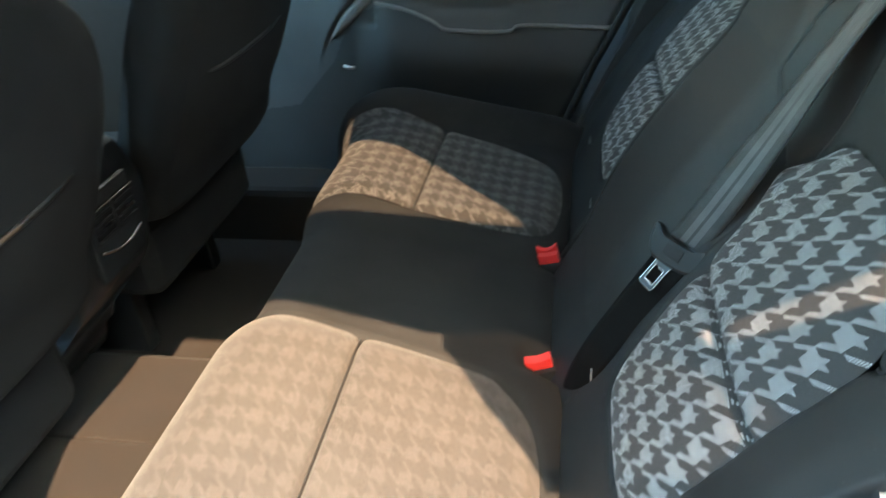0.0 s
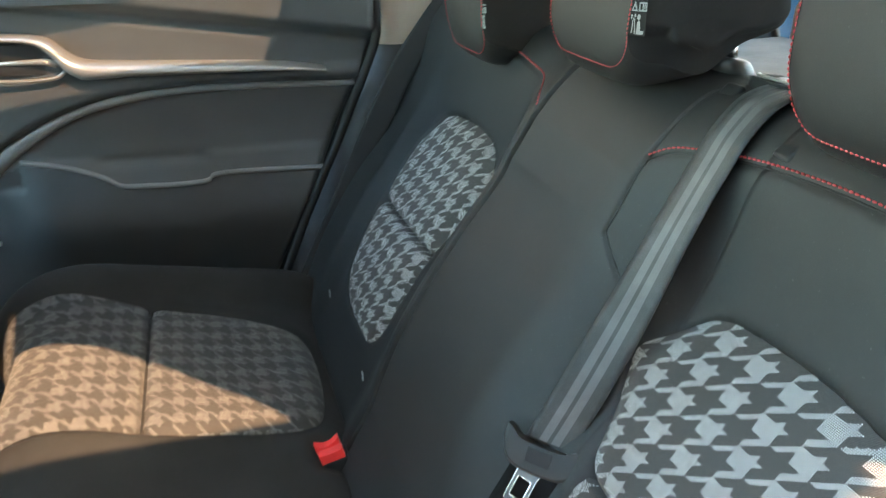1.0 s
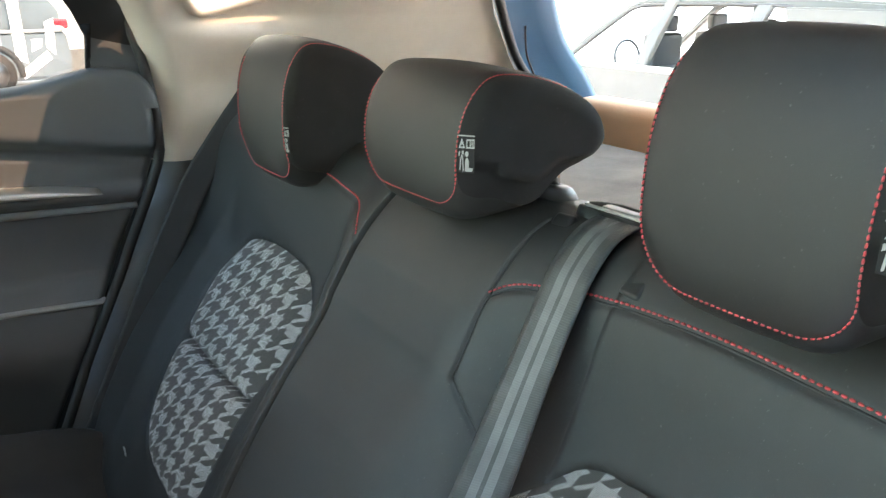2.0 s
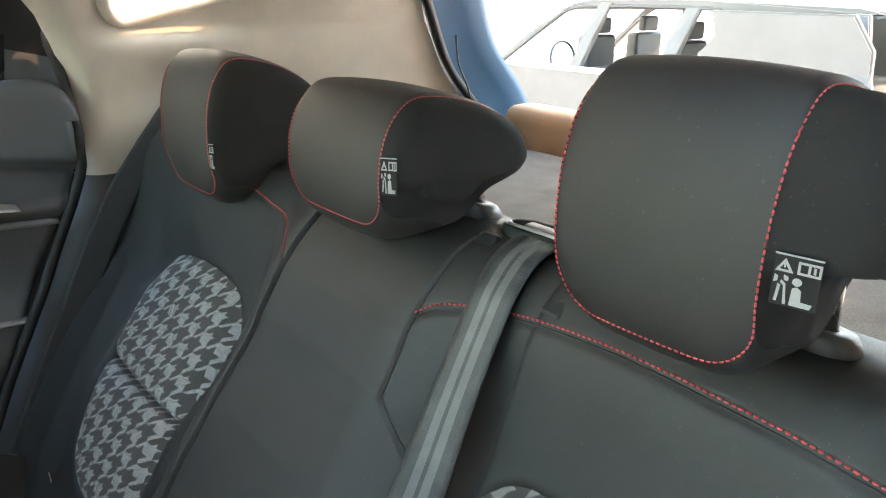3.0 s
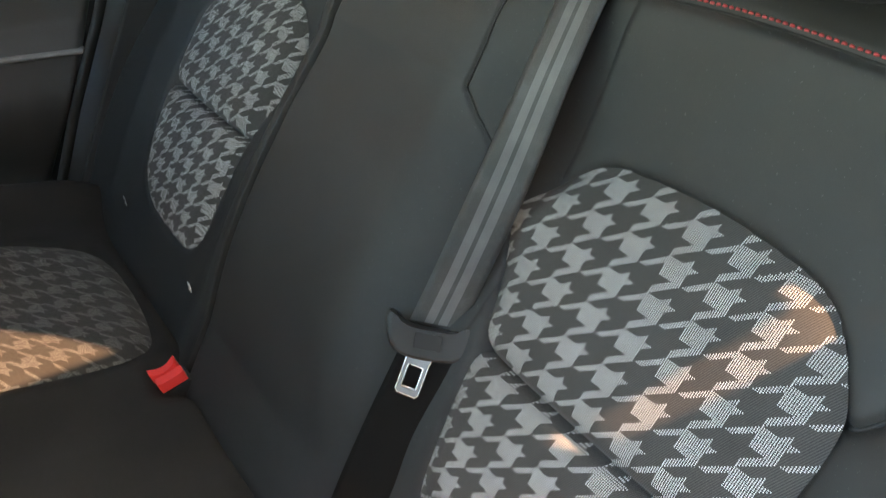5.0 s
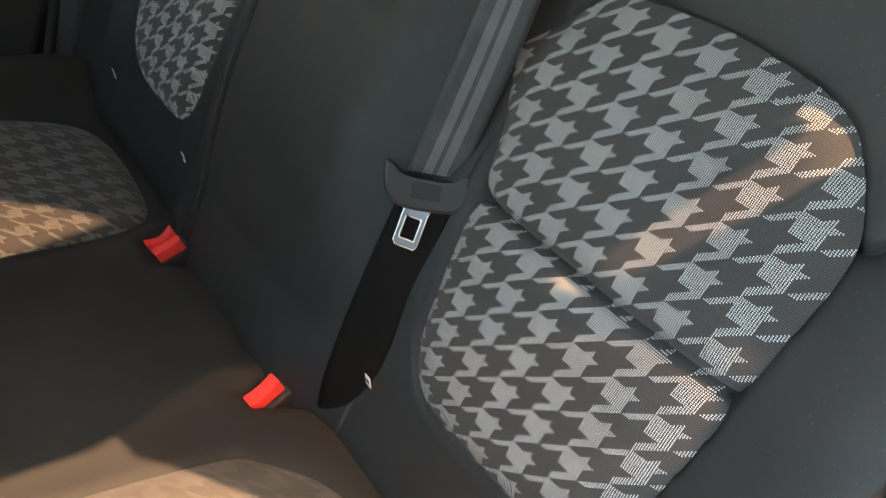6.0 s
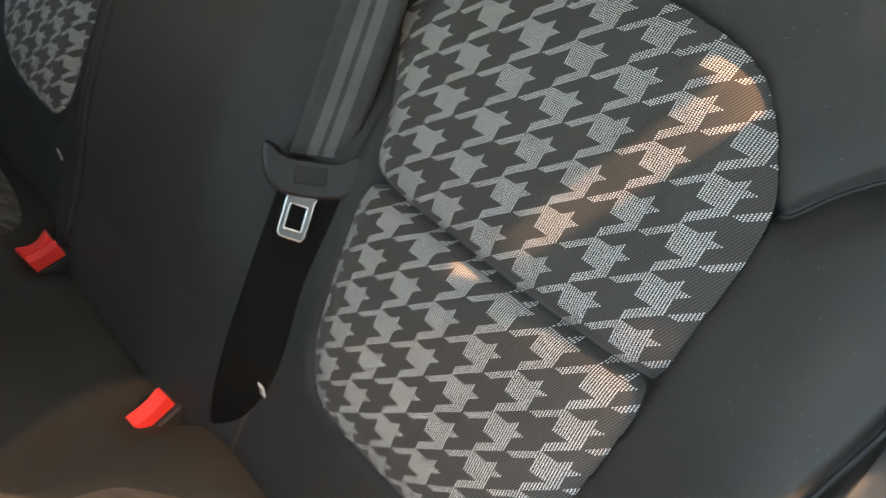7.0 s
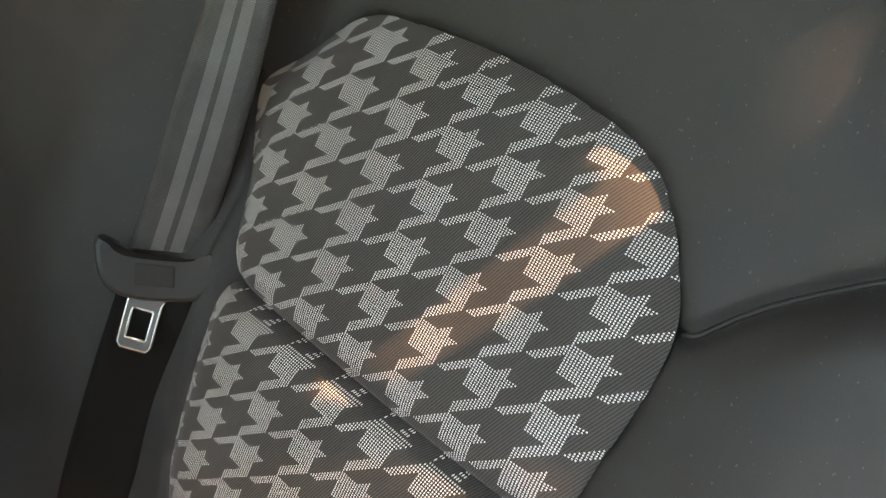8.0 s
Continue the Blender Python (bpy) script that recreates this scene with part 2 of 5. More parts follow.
def prism(name, outline, axis, a, b, material, parent=None, label="", bevel=0.0, kind="", smooth=False):
    """An outline of 2D points swept along an axis from a to b. The 2D points hold the two other axes, in order."""
    k = "xyz".index(axis)
    bm = bmesh.new()
    rings = []
    for c in (a, b):
        ring = []
        for p in outline:
            q = list(p)
            q.insert(k, c)
            ring.append(bm.verts.new(q))
        rings.append(ring)
    n = len(outline)
    caps = [bm.faces.new(rings[0]), bm.faces.new(rings[1])]
    for i in range(n):
        bm.faces.new((rings[0][i], rings[0][(i + 1) % n], rings[1][(i + 1) % n], rings[1][i]))
    if bevel:
        bmesh.ops.bevel(bm, geom=[e for f in caps for e in f.edges], offset=bevel, segments=2, affect="EDGES")
    return from_bm(name, bm, material, parent, label, kind=kind, smooth=smooth)


def smooth_line(pts, n, closed=False):
    """n points along a Catmull-Rom curve through pts."""
    p = [np.array(q, float) for q in pts]
    m = len(p)
    out = []
    spans = m if closed else m - 1
    for i in range(spans):
        a, b, c, d = (p[(i + k) % m] for k in (-1, 0, 1, 2)) if closed else (p[max(i - 1, 0)], p[i], p[i + 1], p[min(i + 2, m - 1)])
        for s in np.linspace(0, 1, 24, endpoint=False):
            out.append(0.5 * (2 * b + (c - a) * s + (2 * a - 5 * b + 4 * c - d) * s * s + (3 * b - a - 3 * c + d) * s ** 3))
    out.append(p[0] if closed else p[-1])
    out = np.array(out)
    ln = np.concatenate([[0], np.cumsum(np.linalg.norm(np.diff(out, axis=0), axis=1))])
    at = np.linspace(0, ln[-1], n, endpoint=not closed)
    return np.stack([np.interp(at, ln, out[:, k]) for k in range(out.shape[1])], 1)


def stitches(name, line, normals, parent, pitch=0.0044, radius=0.00072, lift=0.0005):
    """Red thread: short humps of thread along a 3D line."""
    line, normals = np.array(line, float), np.array(normals, float)
    ln = np.concatenate([[0], np.cumsum(np.linalg.norm(np.diff(line, axis=0), axis=1))])
    verts, faces = [], []
    for s in np.arange(pitch * 0.5, ln[-1] - pitch * 0.5, pitch):
        a, b = (np.array([np.interp(s + d, ln, line[:, k]) for k in range(3)]) for d in (-0.34 * pitch, 0.34 * pitch))
        nrm = np.array([np.interp(s, ln, normals[:, k]) for k in range(3)])
        nrm /= np.linalg.norm(nrm) + 1e-9
        d = (b - a) / (np.linalg.norm(b - a) + 1e-9)
        side = np.cross(d, nrm)
        for q, r, h in ((a, 0.6, 0.1), (a * 0.75 + b * 0.25, 1.0, 1.0), (a * 0.25 + b * 0.75, 1.0, 1.0), (b, 0.6, 0.1)):
            for k in range(5):
                t = 2 * math.pi * k / 5
                verts.append(q + nrm * (lift * h + radius * r * math.sin(t)) + side * radius * r * math.cos(t))
        o = len(verts) - 20
        for i in range(3):
            for k in range(5):
                faces.append((o + i * 5 + k, o + i * 5 + (k + 1) % 5, o + (i + 1) * 5 + (k + 1) % 5, o + (i + 1) * 5 + k))
        faces += [tuple(o + k for k in range(5)), tuple(o + 15 + k for k in range(5))]
    return solid(name, verts, faces, RED_THREAD, parent, "red contrast stitching", kind="stuff")


# ---- rear bench: shared shapes ----
def dense(pts, step):
    line = smooth_line(pts, 800)
    n = max(8, int(np.linalg.norm(np.diff(line, axis=0), axis=1).sum() / step))
    return smooth_line(pts, n)


def along(line):
    return np.concatenate([[0], np.cumsum(np.linalg.norm(np.diff(line, axis=0), axis=1))])


def step01(a, b, v):
    t = np.clip((v - a) / (b - a), 0, 1)
    return t * t * (3 - 2 * t)


def to_line(py, ps, line, closed=False):
    """Distance of points to a polyline, in the plane of the cover."""
    L = np.array(line, float)
    if closed:
        L = np.vstack([L, L[:1]])
    best = np.full(py.shape, 9.0)
    for a, b in zip(L[:-1], L[1:]):
        d = b - a
        t = np.clip(((py - a[0]) * d[0] + (ps - a[1]) * d[1]) / (d @ d + 1e-12), 0, 1)
        best = np.minimum(best, np.hypot(py - a[0] - t * d[0], ps - a[1] - t * d[1]))
    return best


def within(py, ps, poly):
    ins = np.zeros(py.shape, bool)
    P = np.array(poly)
    for a, b in zip(P, np.roll(P, -1, 0)):
        if a[1] == b[1]:
            continue
        hit = ((a[1] > ps) != (b[1] > ps)) & (py < (b[0] - a[0]) * (ps - a[1]) / (b[1] - a[1]) + a[0])
        ins ^= hit
    return ins


class Cover:
    """An upholstered surface: a profile in (x, z) swept across the car (y), with relief along its normal.
    Points on it are named by y and s, the way along the profile."""

    def __init__(self, profile):
        self.line = smooth_line(profile, 900)
        self.s = along(self.line)
        t = np.gradient(self.line, axis=0)
        t /= np.linalg.norm(t, axis=1)[:, None]
        self.n = np.stack([-t[:, 1], t[:, 0]], 1)

    def s_at(self, axis, value, lo=0.0, hi=9.0):
        k = (self.s >= lo) & (self.s <= hi)
        v = self.line[k, 0 if axis == "x" else 1]
        return float(self.s[k][np.argmin(np.abs(v - value))])

    def place(self, y, s, off):
        x, z = np.interp(s, self.s, self.line[:, 0]), np.interp(s, self.s, self.line[:, 1])
        nx, nz = np.interp(s, self.s, self.n[:, 0]), np.interp(s, self.s, self.n[:, 1])
        return np.stack([x + nx * off, y, z + nz * off], -1)

    def normal(self, s):
        return np.stack([np.interp(s, self.s, self.n[:, 0]), 0 * s, np.interp(s, self.s, self.n[:, 1])], -1)


def patch(name, cover, outline, relief, seams, material, parent, label, puff=0.015, rows=150, cols=100, shift=(0.3379, -0.5264)):
    """A padded panel inside an outline of (y, s): rows across it from edge to edge, swelling away from edge and seams."""
    out = smooth_line(outline, 360, closed=True)
    s0, s1 = out[:, 1].min(), out[:, 1].max()
    t = (1 - np.cos(np.linspace(0, math.pi, rows))) / 2
    ss = s0 + (s1 - s0) * np.clip(0.35 * t + 0.65 * np.linspace(0, 1, rows), 0, 1)
    ss[0], ss[-1] = s0 + 1e-5, s1 - 1e-5
    c = (1 - np.cos(np.linspace(0, math.pi, cols))) / 2
    c = 0.4 * c + 0.6 * np.linspace(0, 1, cols)
    Y, S = np.zeros((rows, cols)), np.zeros((rows, cols))
    for i, s in enumerate(ss):
        a, b = out, np.roll(out, -1, 0)
        k = (a[:, 1] > s) != (b[:, 1] > s)
        ys = a[k, 0] + (b[k, 0] - a[k, 0]) * (s - a[k, 1]) / (b[k, 1] - a[k, 1])
        Y[i], S[i] = ys.min() + (ys.max() - ys.min()) * c, s
    de = to_line(Y, S, out, True)
    off = relief(Y, S) - 0.004 + puff * (1 - np.exp(-(de / 0.016) ** 1.3))
    for seam in seams:
        ds = to_line(Y, S, seam)
        off -= puff * 0.95 * np.exp(-(ds / 0.011) ** 1.2) + 0.012 * np.exp(-(ds / 0.0032) ** 2)
    v = cover.place(Y, S, off).reshape(-1, 3)
    uv = np.stack([Y + shift[0], S + shift[1]], -1).reshape(-1, 2)
    return solid(name, v, grid_faces(rows, cols), material, parent, label, uvs=uv)


# ---- backrest ----
BACK = Cover([(-0.085, 0.55), (-0.035, 0.64), (0.0, 0.70), (0.055, 0.80), (0.105, 0.88), (0.158, 0.95), (0.195, 1.0), (0.218, 1.04), (0.236, 1.10),
              (0.248, 1.15), (0.262, 1.18), (0.285, 1.203), (0.325, 1.213), (0.375, 1.20), (0.41, 1.165), (0.42, 1.10), (0.40, 0.9), (0.30, 0.55)])
S_TOP = BACK.s_at("z", 1.213, 0.5, 0.95)


def bz(z):
    """The way up the front of the backrest at a height."""
    return BACK.s_at("z", z, 0, S_TOP)


def bline(pts):
    return smooth_line([(y, bz(z)) for y, z in pts], 60)


SPLIT = [(0.150, 0.56), (0.147, 0.66), (0.142, 0.74), (0.135, 0.82), (0.130, 0.90), (0.127, 0.98), (0.118, 1.06), (0.102, 1.14), (0.092, 1.18), (0.086, 1.205)]
L_PATCH = [(-0.203, 0.985), (-0.222, 1.006), (-0.25, 1.031), (-0.272, 1.042), (-0.29, 1.046), (-0.335, 1.049), (-0.373, 1.049), (-0.41, 1.046), (-0.447, 1.040),
           (-0.47, 1.030), (-0.487, 1.016), (-0.5, 1.0), (-0.512, 0.98), (-0.515, 0.955), (-0.512, 0.91), (-0.51, 0.857), (-0.506, 0.82), (-0.5, 0.79),
           (-0.482, 0.754), (-0.445, 0.729), (-0.4, 0.721), (-0.348, 0.719), (-0.3, 0.721), (-0.272, 0.735), (-0.256, 0.765), (-0.248, 0.82), (-0.241, 0.88), (-0.23, 0.925), (-0.21, 0.962)]
LP = [(y, bz(z)) for y, z in L_PATCH]
RP = [(-y, s) for y, s in LP]
L_SEAM = [(-0.235, bz(0.886)), (-0.30, bz(0.884)), (-0.40, bz(0.882)), (-0.512, bz(0.884))]
R_SEAM = [(-y, s) for y, s in L_SEAM]
L_STITCH = bline([(-0.124, 1.137), (-0.145, 1.150), (-0.175, 1.158), (-0.218, 1.166), (-0.26, 1.171), (-0.317, 1.173), (-0.367, 1.173), (-0.412, 1.172), (-0.451, 1.170),
                  (-0.487, 1.167), (-0.52, 1.163), (-0.58, 1.150), (-0.65, 1.122)])
R_STITCH = bline([(0.112, 1.128), (0.125, 1.142), (0.16, 1.157), (0.218, 1.166), (0.26, 1.171), (0.317, 1.173), (0.39, 1.173)])
CENTRE_SEAM = bline([(-0.132, 1.205), (-0.128, 1.17), (-0.124, 1.137), (-0.121, 1.09), (-0.118, 1.055)])
ELBOW_SEAM = bline([(-0.118, 1.055), (-0.138, 1.032), (-0.165, 1.010), (-0.2, 0.988)])
L_WING = bline([(-0.514, 0.980), (-0.520, 0.982), (-0.532, 0.995), (-0.547, 1.010), (-0.574, 1.030), (-0.61, 1.057), (-0.66, 1.085)])
L_EDGE = bline([(-0.590, 0.78), (-0.598, 0.84), (-0.606, 0.888), (-0.612, 0.918), (-0.618, 0.947), (-0.628, 0.99), (-0.645, 1.04)])
_py, _pz = np.array([p[0] for p in SPLIT]), np.array([bz(p[1]) for p in SPLIT])


def split_y(s):
    return np.interp(s, _pz, _py)


def back_relief(y, s):
    """Large forms: the proud middle place and the side wings."""
    z = np.interp(s, BACK.s, BACK.line[:, 1])
    front = np.where(s < S_TOP, 1.0, 0.0)
    proud = np.interp(z, [0.55, 0.7, 0.8, 0.95, 1.06, 1.12, 1.17, 1.21], [0.015, 0.018, 0.032, 0.046, 0.043, 0.032, 0.012, 0.0]) * front
    past = y - split_y(s)
    w = np.where(y < 0, step01(-0.235, -0.090, y), np.where(past > 0, 1.0 * (1 - step01(0.012, 0.085, past)), 1.0))
    a = np.abs(y)
    wing_z = np.interp(a, [0.5, 0.53, 0.574, 0.66], [0.97, 0.985, 1.029, 1.09])
    wing = np.where(y < 0, 0.013, 0.012) * step01(0.505, 0.585, a) * (1 - np.where(y < 0, step01(-0.030, 0.012, z - wing_z), step01(-0.06, 0.12, z - wing_z))) * step01(0.60, 0.72, z)
    valley = -0.003 * np.exp(-((a - 0.20) / 0.05) ** 2) * step01(0.8, 0.95, z) * (1 - step01(1.05, 1.15, z))
    soft = 0.0012 * np.sin(y * 23 + 1.3) * np.sin(s * 17)
    shoulder = -0.026 * step01(0.485, 0.575, -y) * step01(1.045, 1.115, z)
    return proud * w + wing + valley + shoulder + soft * front


def back_cover(name, y_of, bands, seams, pads, material, parent, label):
    s = np.concatenate([np.arange(0, S_TOP + 0.12, 0.0034), np.arange(S_TOP + 0.13, BACK.s[-1], 0.03)])
    at = np.concatenate([np.arange(lo, hi, st) for lo, hi, st in bands] + [[bands[-1][1]]])
    c = (at - at[0]) / (at[-1] - at[0])
    cols = len(c)
    S, C = np.meshgrid(s, c, indexing="ij")
    a, b = y_of(S)
    Y = a + (b - a) * C
    off = back_relief(Y, S)
    for line, w, d in seams:
        off -= d * np.exp(-(to_line(Y, S, line) / w) ** 2)
    for pad in pads:
        out = smooth_line(pad, 200, closed=True)
        de = to_line(Y, S, out, True)
        off -= np.where(within(Y, S, out), 0.006 + 0.012 * step01(0, 0.01, de), 0.002 * np.exp(-(de / 0.006) ** 2))
    edge = np.minimum(Y - a, b - Y)
    r = 0.004
    e = np.clip(1 - edge / r, 0, 1)
    off -= r * (1 - np.sqrt(1 - e * e * 0.98))
    # the side of the cushion block, down into the gap
    off[:, 0] -= 0.03
    off[:, -1] -= 0.03
    return solid(name, BACK.place(Y, S, off).reshape(-1, 3), grid_faces(len(s), cols), material, parent, label)


def seam_stitch(name, line, parent, up=0.004):
    L = np.array(line)
    y, s = L[:, 0], L[:, 1] + up
    off = back_relief(y, s) + 0.0006
    stitches(name, BACK.place(y, s, off), BACK.normal(s), parent, pitch=0.0052, radius=0.00105, lift=0.0007)


wide_back = thing("rear_bench", "wide black vinyl rear seat back with houndstooth panel, red stitching", "seat", (0.1, -0.25, 0.6), "split rear backrests")
back_cover("cover", lambda S: (-0.68 + 0 * S, split_y(S) - 0.0042), [(-0.68, -0.62, 0.006), (-0.62, -0.46, 0.0026), (-0.46, -0.24, 0.005), (-0.24, -0.14, 0.0026), (-0.14, -0.10, 0.0014), (-0.10, -0.09, 0.0026), (-0.09, 0.08, 0.005), (0.08, 0.10, 0.0015)],
           [(L_STITCH, 0.0028, 0.0028), (CENTRE_SEAM, 0.0020, 0.0034), (ELBOW_SEAM, 0.0020, 0.0034), (L_EDGE, 0.0042, 0.013), (L_WING, 0.0032, 0.006), (L_WING, 0.011, 0.004)], [LP], VINYL, wide_back, "black grained vinyl cover")


def seam_line(line, depth, radius, parent):
    """A dark tube along the bottom of a sewn groove, adding the shade in it."""
    L = np.array(line)
    tube("seam", BACK.place(L[:, 0], L[:, 1], back_relief(L[:, 0], L[:, 1]) - depth), radius, RUBBER, parent, "sewn seam with its shade as a dark tube", sides=6)


seam_line(L_WING, 0.0085, 0.0017, wide_back)
seam_line(L_EDGE, 0.0115, 0.0022, wide_back)
seam_line(L_STITCH, 0.0022, 0.0009, wide_back)
seam_line(CENTRE_SEAM, 0.0026, 0.0010, wide_back)
seam_line(ELBOW_SEAM, 0.0026, 0.0010, wide_back)
patch("houndstooth_panel", BACK, LP, back_relief, [L_SEAM], TOOTH, wide_back, "grey and black houndstooth cloth panel")
seam_stitch("stitching", L_STITCH, wide_back)
narrow_back = thing("rear_bench", "narrow black vinyl rear seat back beside the closed door", "seat", (0.1, 0.38, 0.6), "split rear backrests")
back_cover("cover", lambda S: (split_y(S) + 0.0042, 0.68 + 0 * S), [(0.10, 0.125, 0.0015), (0.125, 0.24, 0.004), (0.24, 0.68, 0.006)], [(R_STITCH, 0.0028, 0.0028)], [RP], VINYL, narrow_back, "black grained vinyl cover")
patch("houndstooth_panel", BACK, RP, back_relief, [R_SEAM], TOOTH, narrow_back, "grey and black houndstooth cloth panel")
seam_stitch("stitching", R_STITCH, narrow_back)
# black tube down the split, standing in for the shade in the gap
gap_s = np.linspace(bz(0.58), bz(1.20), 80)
tube("split_shadow_strip", BACK.place(split_y(gap_s), gap_s, np.full(80, -0.016)), 0.008, RUBBER, narrow_back, "dark strip for the shade in the split", sides=6)

# ---- bench cushion ----
SEAT = Cover([(-0.50, 0.33), (-0.53, 0.45), (-0.543, 0.56), (-0.538, 0.63), (-0.52, 0.676), (-0.48, 0.702), (-0.43, 0.706), (-0.35, 0.690), (-0.2, 0.658), (-0.12, 0.641), (-0.085, 0.631), (-0.058, 0.612), (-0.038, 0.580), (-0.025, 0.53)])
S_TIP = SEAT.s_at("x", -0.543, 0, 0.35)


def cx(x):
    return SEAT.s_at("x", x, S_TIP, 9)


C_PATCH = [(0.225, -0.5), (0.212, -0.40), (0.196, -0.30), (0.190, -0.2), (0.190, -0.14), (0.196, -0.105), (0.215, -0.085), (0.275, -0.074), (0.36, -0.069), (0.44, -0.074), (0.49, -0.10),
           (0.520, -0.15), (0.538, -0.22), (0.550, -0.30), (0.572, -0.40), (0.590, -0.48)]
S_LOW = SEAT.s_at("z", 0.52, 0, S_TIP)
RC = [(0.25, S_LOW), (0.24, SEAT.s_at("z", 0.62, S_TIP - 0.02, 0.4))] + [(y, cx(x)) for y, x in C_PATCH] + [(0.60, SEAT.s_at("z", 0.62, S_TIP - 0.02, 0.4)), (0.59, S_LOW)]
L_C_PATCH = [(0.140, -0.505), (0.145, -0.46), (0.157, -0.40), (0.168, -0.33), (0.180, -0.25), (0.200, -0.16), (0.222, -0.128), (0.275, -0.090), (0.36, -0.074), (0.45, -0.080), (0.53, -0.13),
             (0.575, -0.2), (0.595, -0.3), (0.605, -0.4), (0.606, -0.48)]
LC = [(-y, s) for y, s in [(0.17, S_LOW), (0.146, SEAT.s_at("z", 0.62, S_TIP - 0.02, 0.4))] + [(y, cx(x)) for y, x in L_C_PATCH] + RC[-2:]]
RC_SEAM = [(0.198, cx(-0.335)), (0.62, cx(-0.33))]
LC_SEAM = [(-0.14, cx(-0.335)), (-0.62, cx(-0.33))]


def seat_relief(y, s):
    x = np.interp(s, SEAT.s, SEAT.line[:, 0])
    a = np.abs(y)
    top = step01(0.02, 0.14, s)
    lobe = 0.020 * step01(0.10, 0.22, a) * (1 - step01(0.60, 0.69, a)) * top
    side = 0.016 * step01(0.50, 0.62, a) * (1 - step01(0.62, 0.70, a)) * top
    hollow = -0.006 * np.exp(-(((a - 0.40) / 0.13) ** 2 + ((x + 0.2) / 0.14) ** 2))
    wells = 0
    for by in (-0.130, 0.150):
        wells = wells - 0.014 * np.exp(-(((y - by) / 0.032) ** 4 + ((x + 0.075) / 0.030) ** 4))
    bolster = 0.045 * step01(0.555, 0.640, y) * (1 - step01(0.655, 0.70, y)) * top
    return lobe + side + bolster + hollow + wells


cushion = thing("rear_bench_cushion", "black cloth bench cushion with two houndstooth panels, partly in sunlight", "bench seat", (-0.25, 0, 0.33))
s_rows = np.arange(0, SEAT.s[-1], 0.006)
S_, C_ = np.meshgrid(s_rows, np.linspace(-0.68, 0.68, 240), indexing="ij")
off_ = seat_relief(C_, S_)
for pad in (RC, LC):
    out_ = smooth_line(pad, 200, closed=True)
    d_ = to_line(C_, S_, out_, True)
    off_ -= np.where(within(C_, S_, out_), 0.005 + 0.010 * step01(0, 0.01, d_), 0.005 * np.exp(-(d_ / 0.007) ** 2))
solid("cover", SEAT.place(C_, S_, off_).reshape(-1, 3), grid_faces(len(s_rows), 240), CLOTH, cushion, "plain black cloth cover")
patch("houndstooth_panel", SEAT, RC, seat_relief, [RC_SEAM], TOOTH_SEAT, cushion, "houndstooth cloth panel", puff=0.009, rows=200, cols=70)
# panel in the sun, with the glare in its yarn colours
patch("houndstooth_panel", SEAT, LC, seat_relief, [LC_SEAM], TOOTH_SUNLIT, cushion, "houndstooth cloth panel with flat sun glare in its colour", puff=0.009, rows=260, cols=90)
# dark tubes in the cushion seams too, for the grooves' shade
for seam in (RC_SEAM, LC_SEAM):
    y_ = np.linspace(seam[0][0] * 1.04, seam[1][0] * 0.97, 40)
    s_ = np.interp(y_ * np.sign(y_[0]), [abs(seam[0][0]), abs(seam[1][0])], [seam[0][1], seam[1][1]])
    tube("seam", SEAT.place(y_, s_, seat_relief(y_, s_) - 0.0095), 0.0016, RUBBER, cushion, "sewn seam with its shade as a dark tube", sides=6)

# ---- headrests ----
HEAD = [(0.213, 1.214), (0.204, 1.235), (0.203, 1.27), (0.208, 1.300), (0.222, 1.326), (0.245, 1.338), (0.29, 1.333), (0.335, 1.318), (0.366, 1.297), (0.378, 1.272),
        (0.374, 1.255), (0.352, 1.247), (0.328, 1.240), (0.30, 1.220), (0.27, 1.207), (0.235, 1.204)]


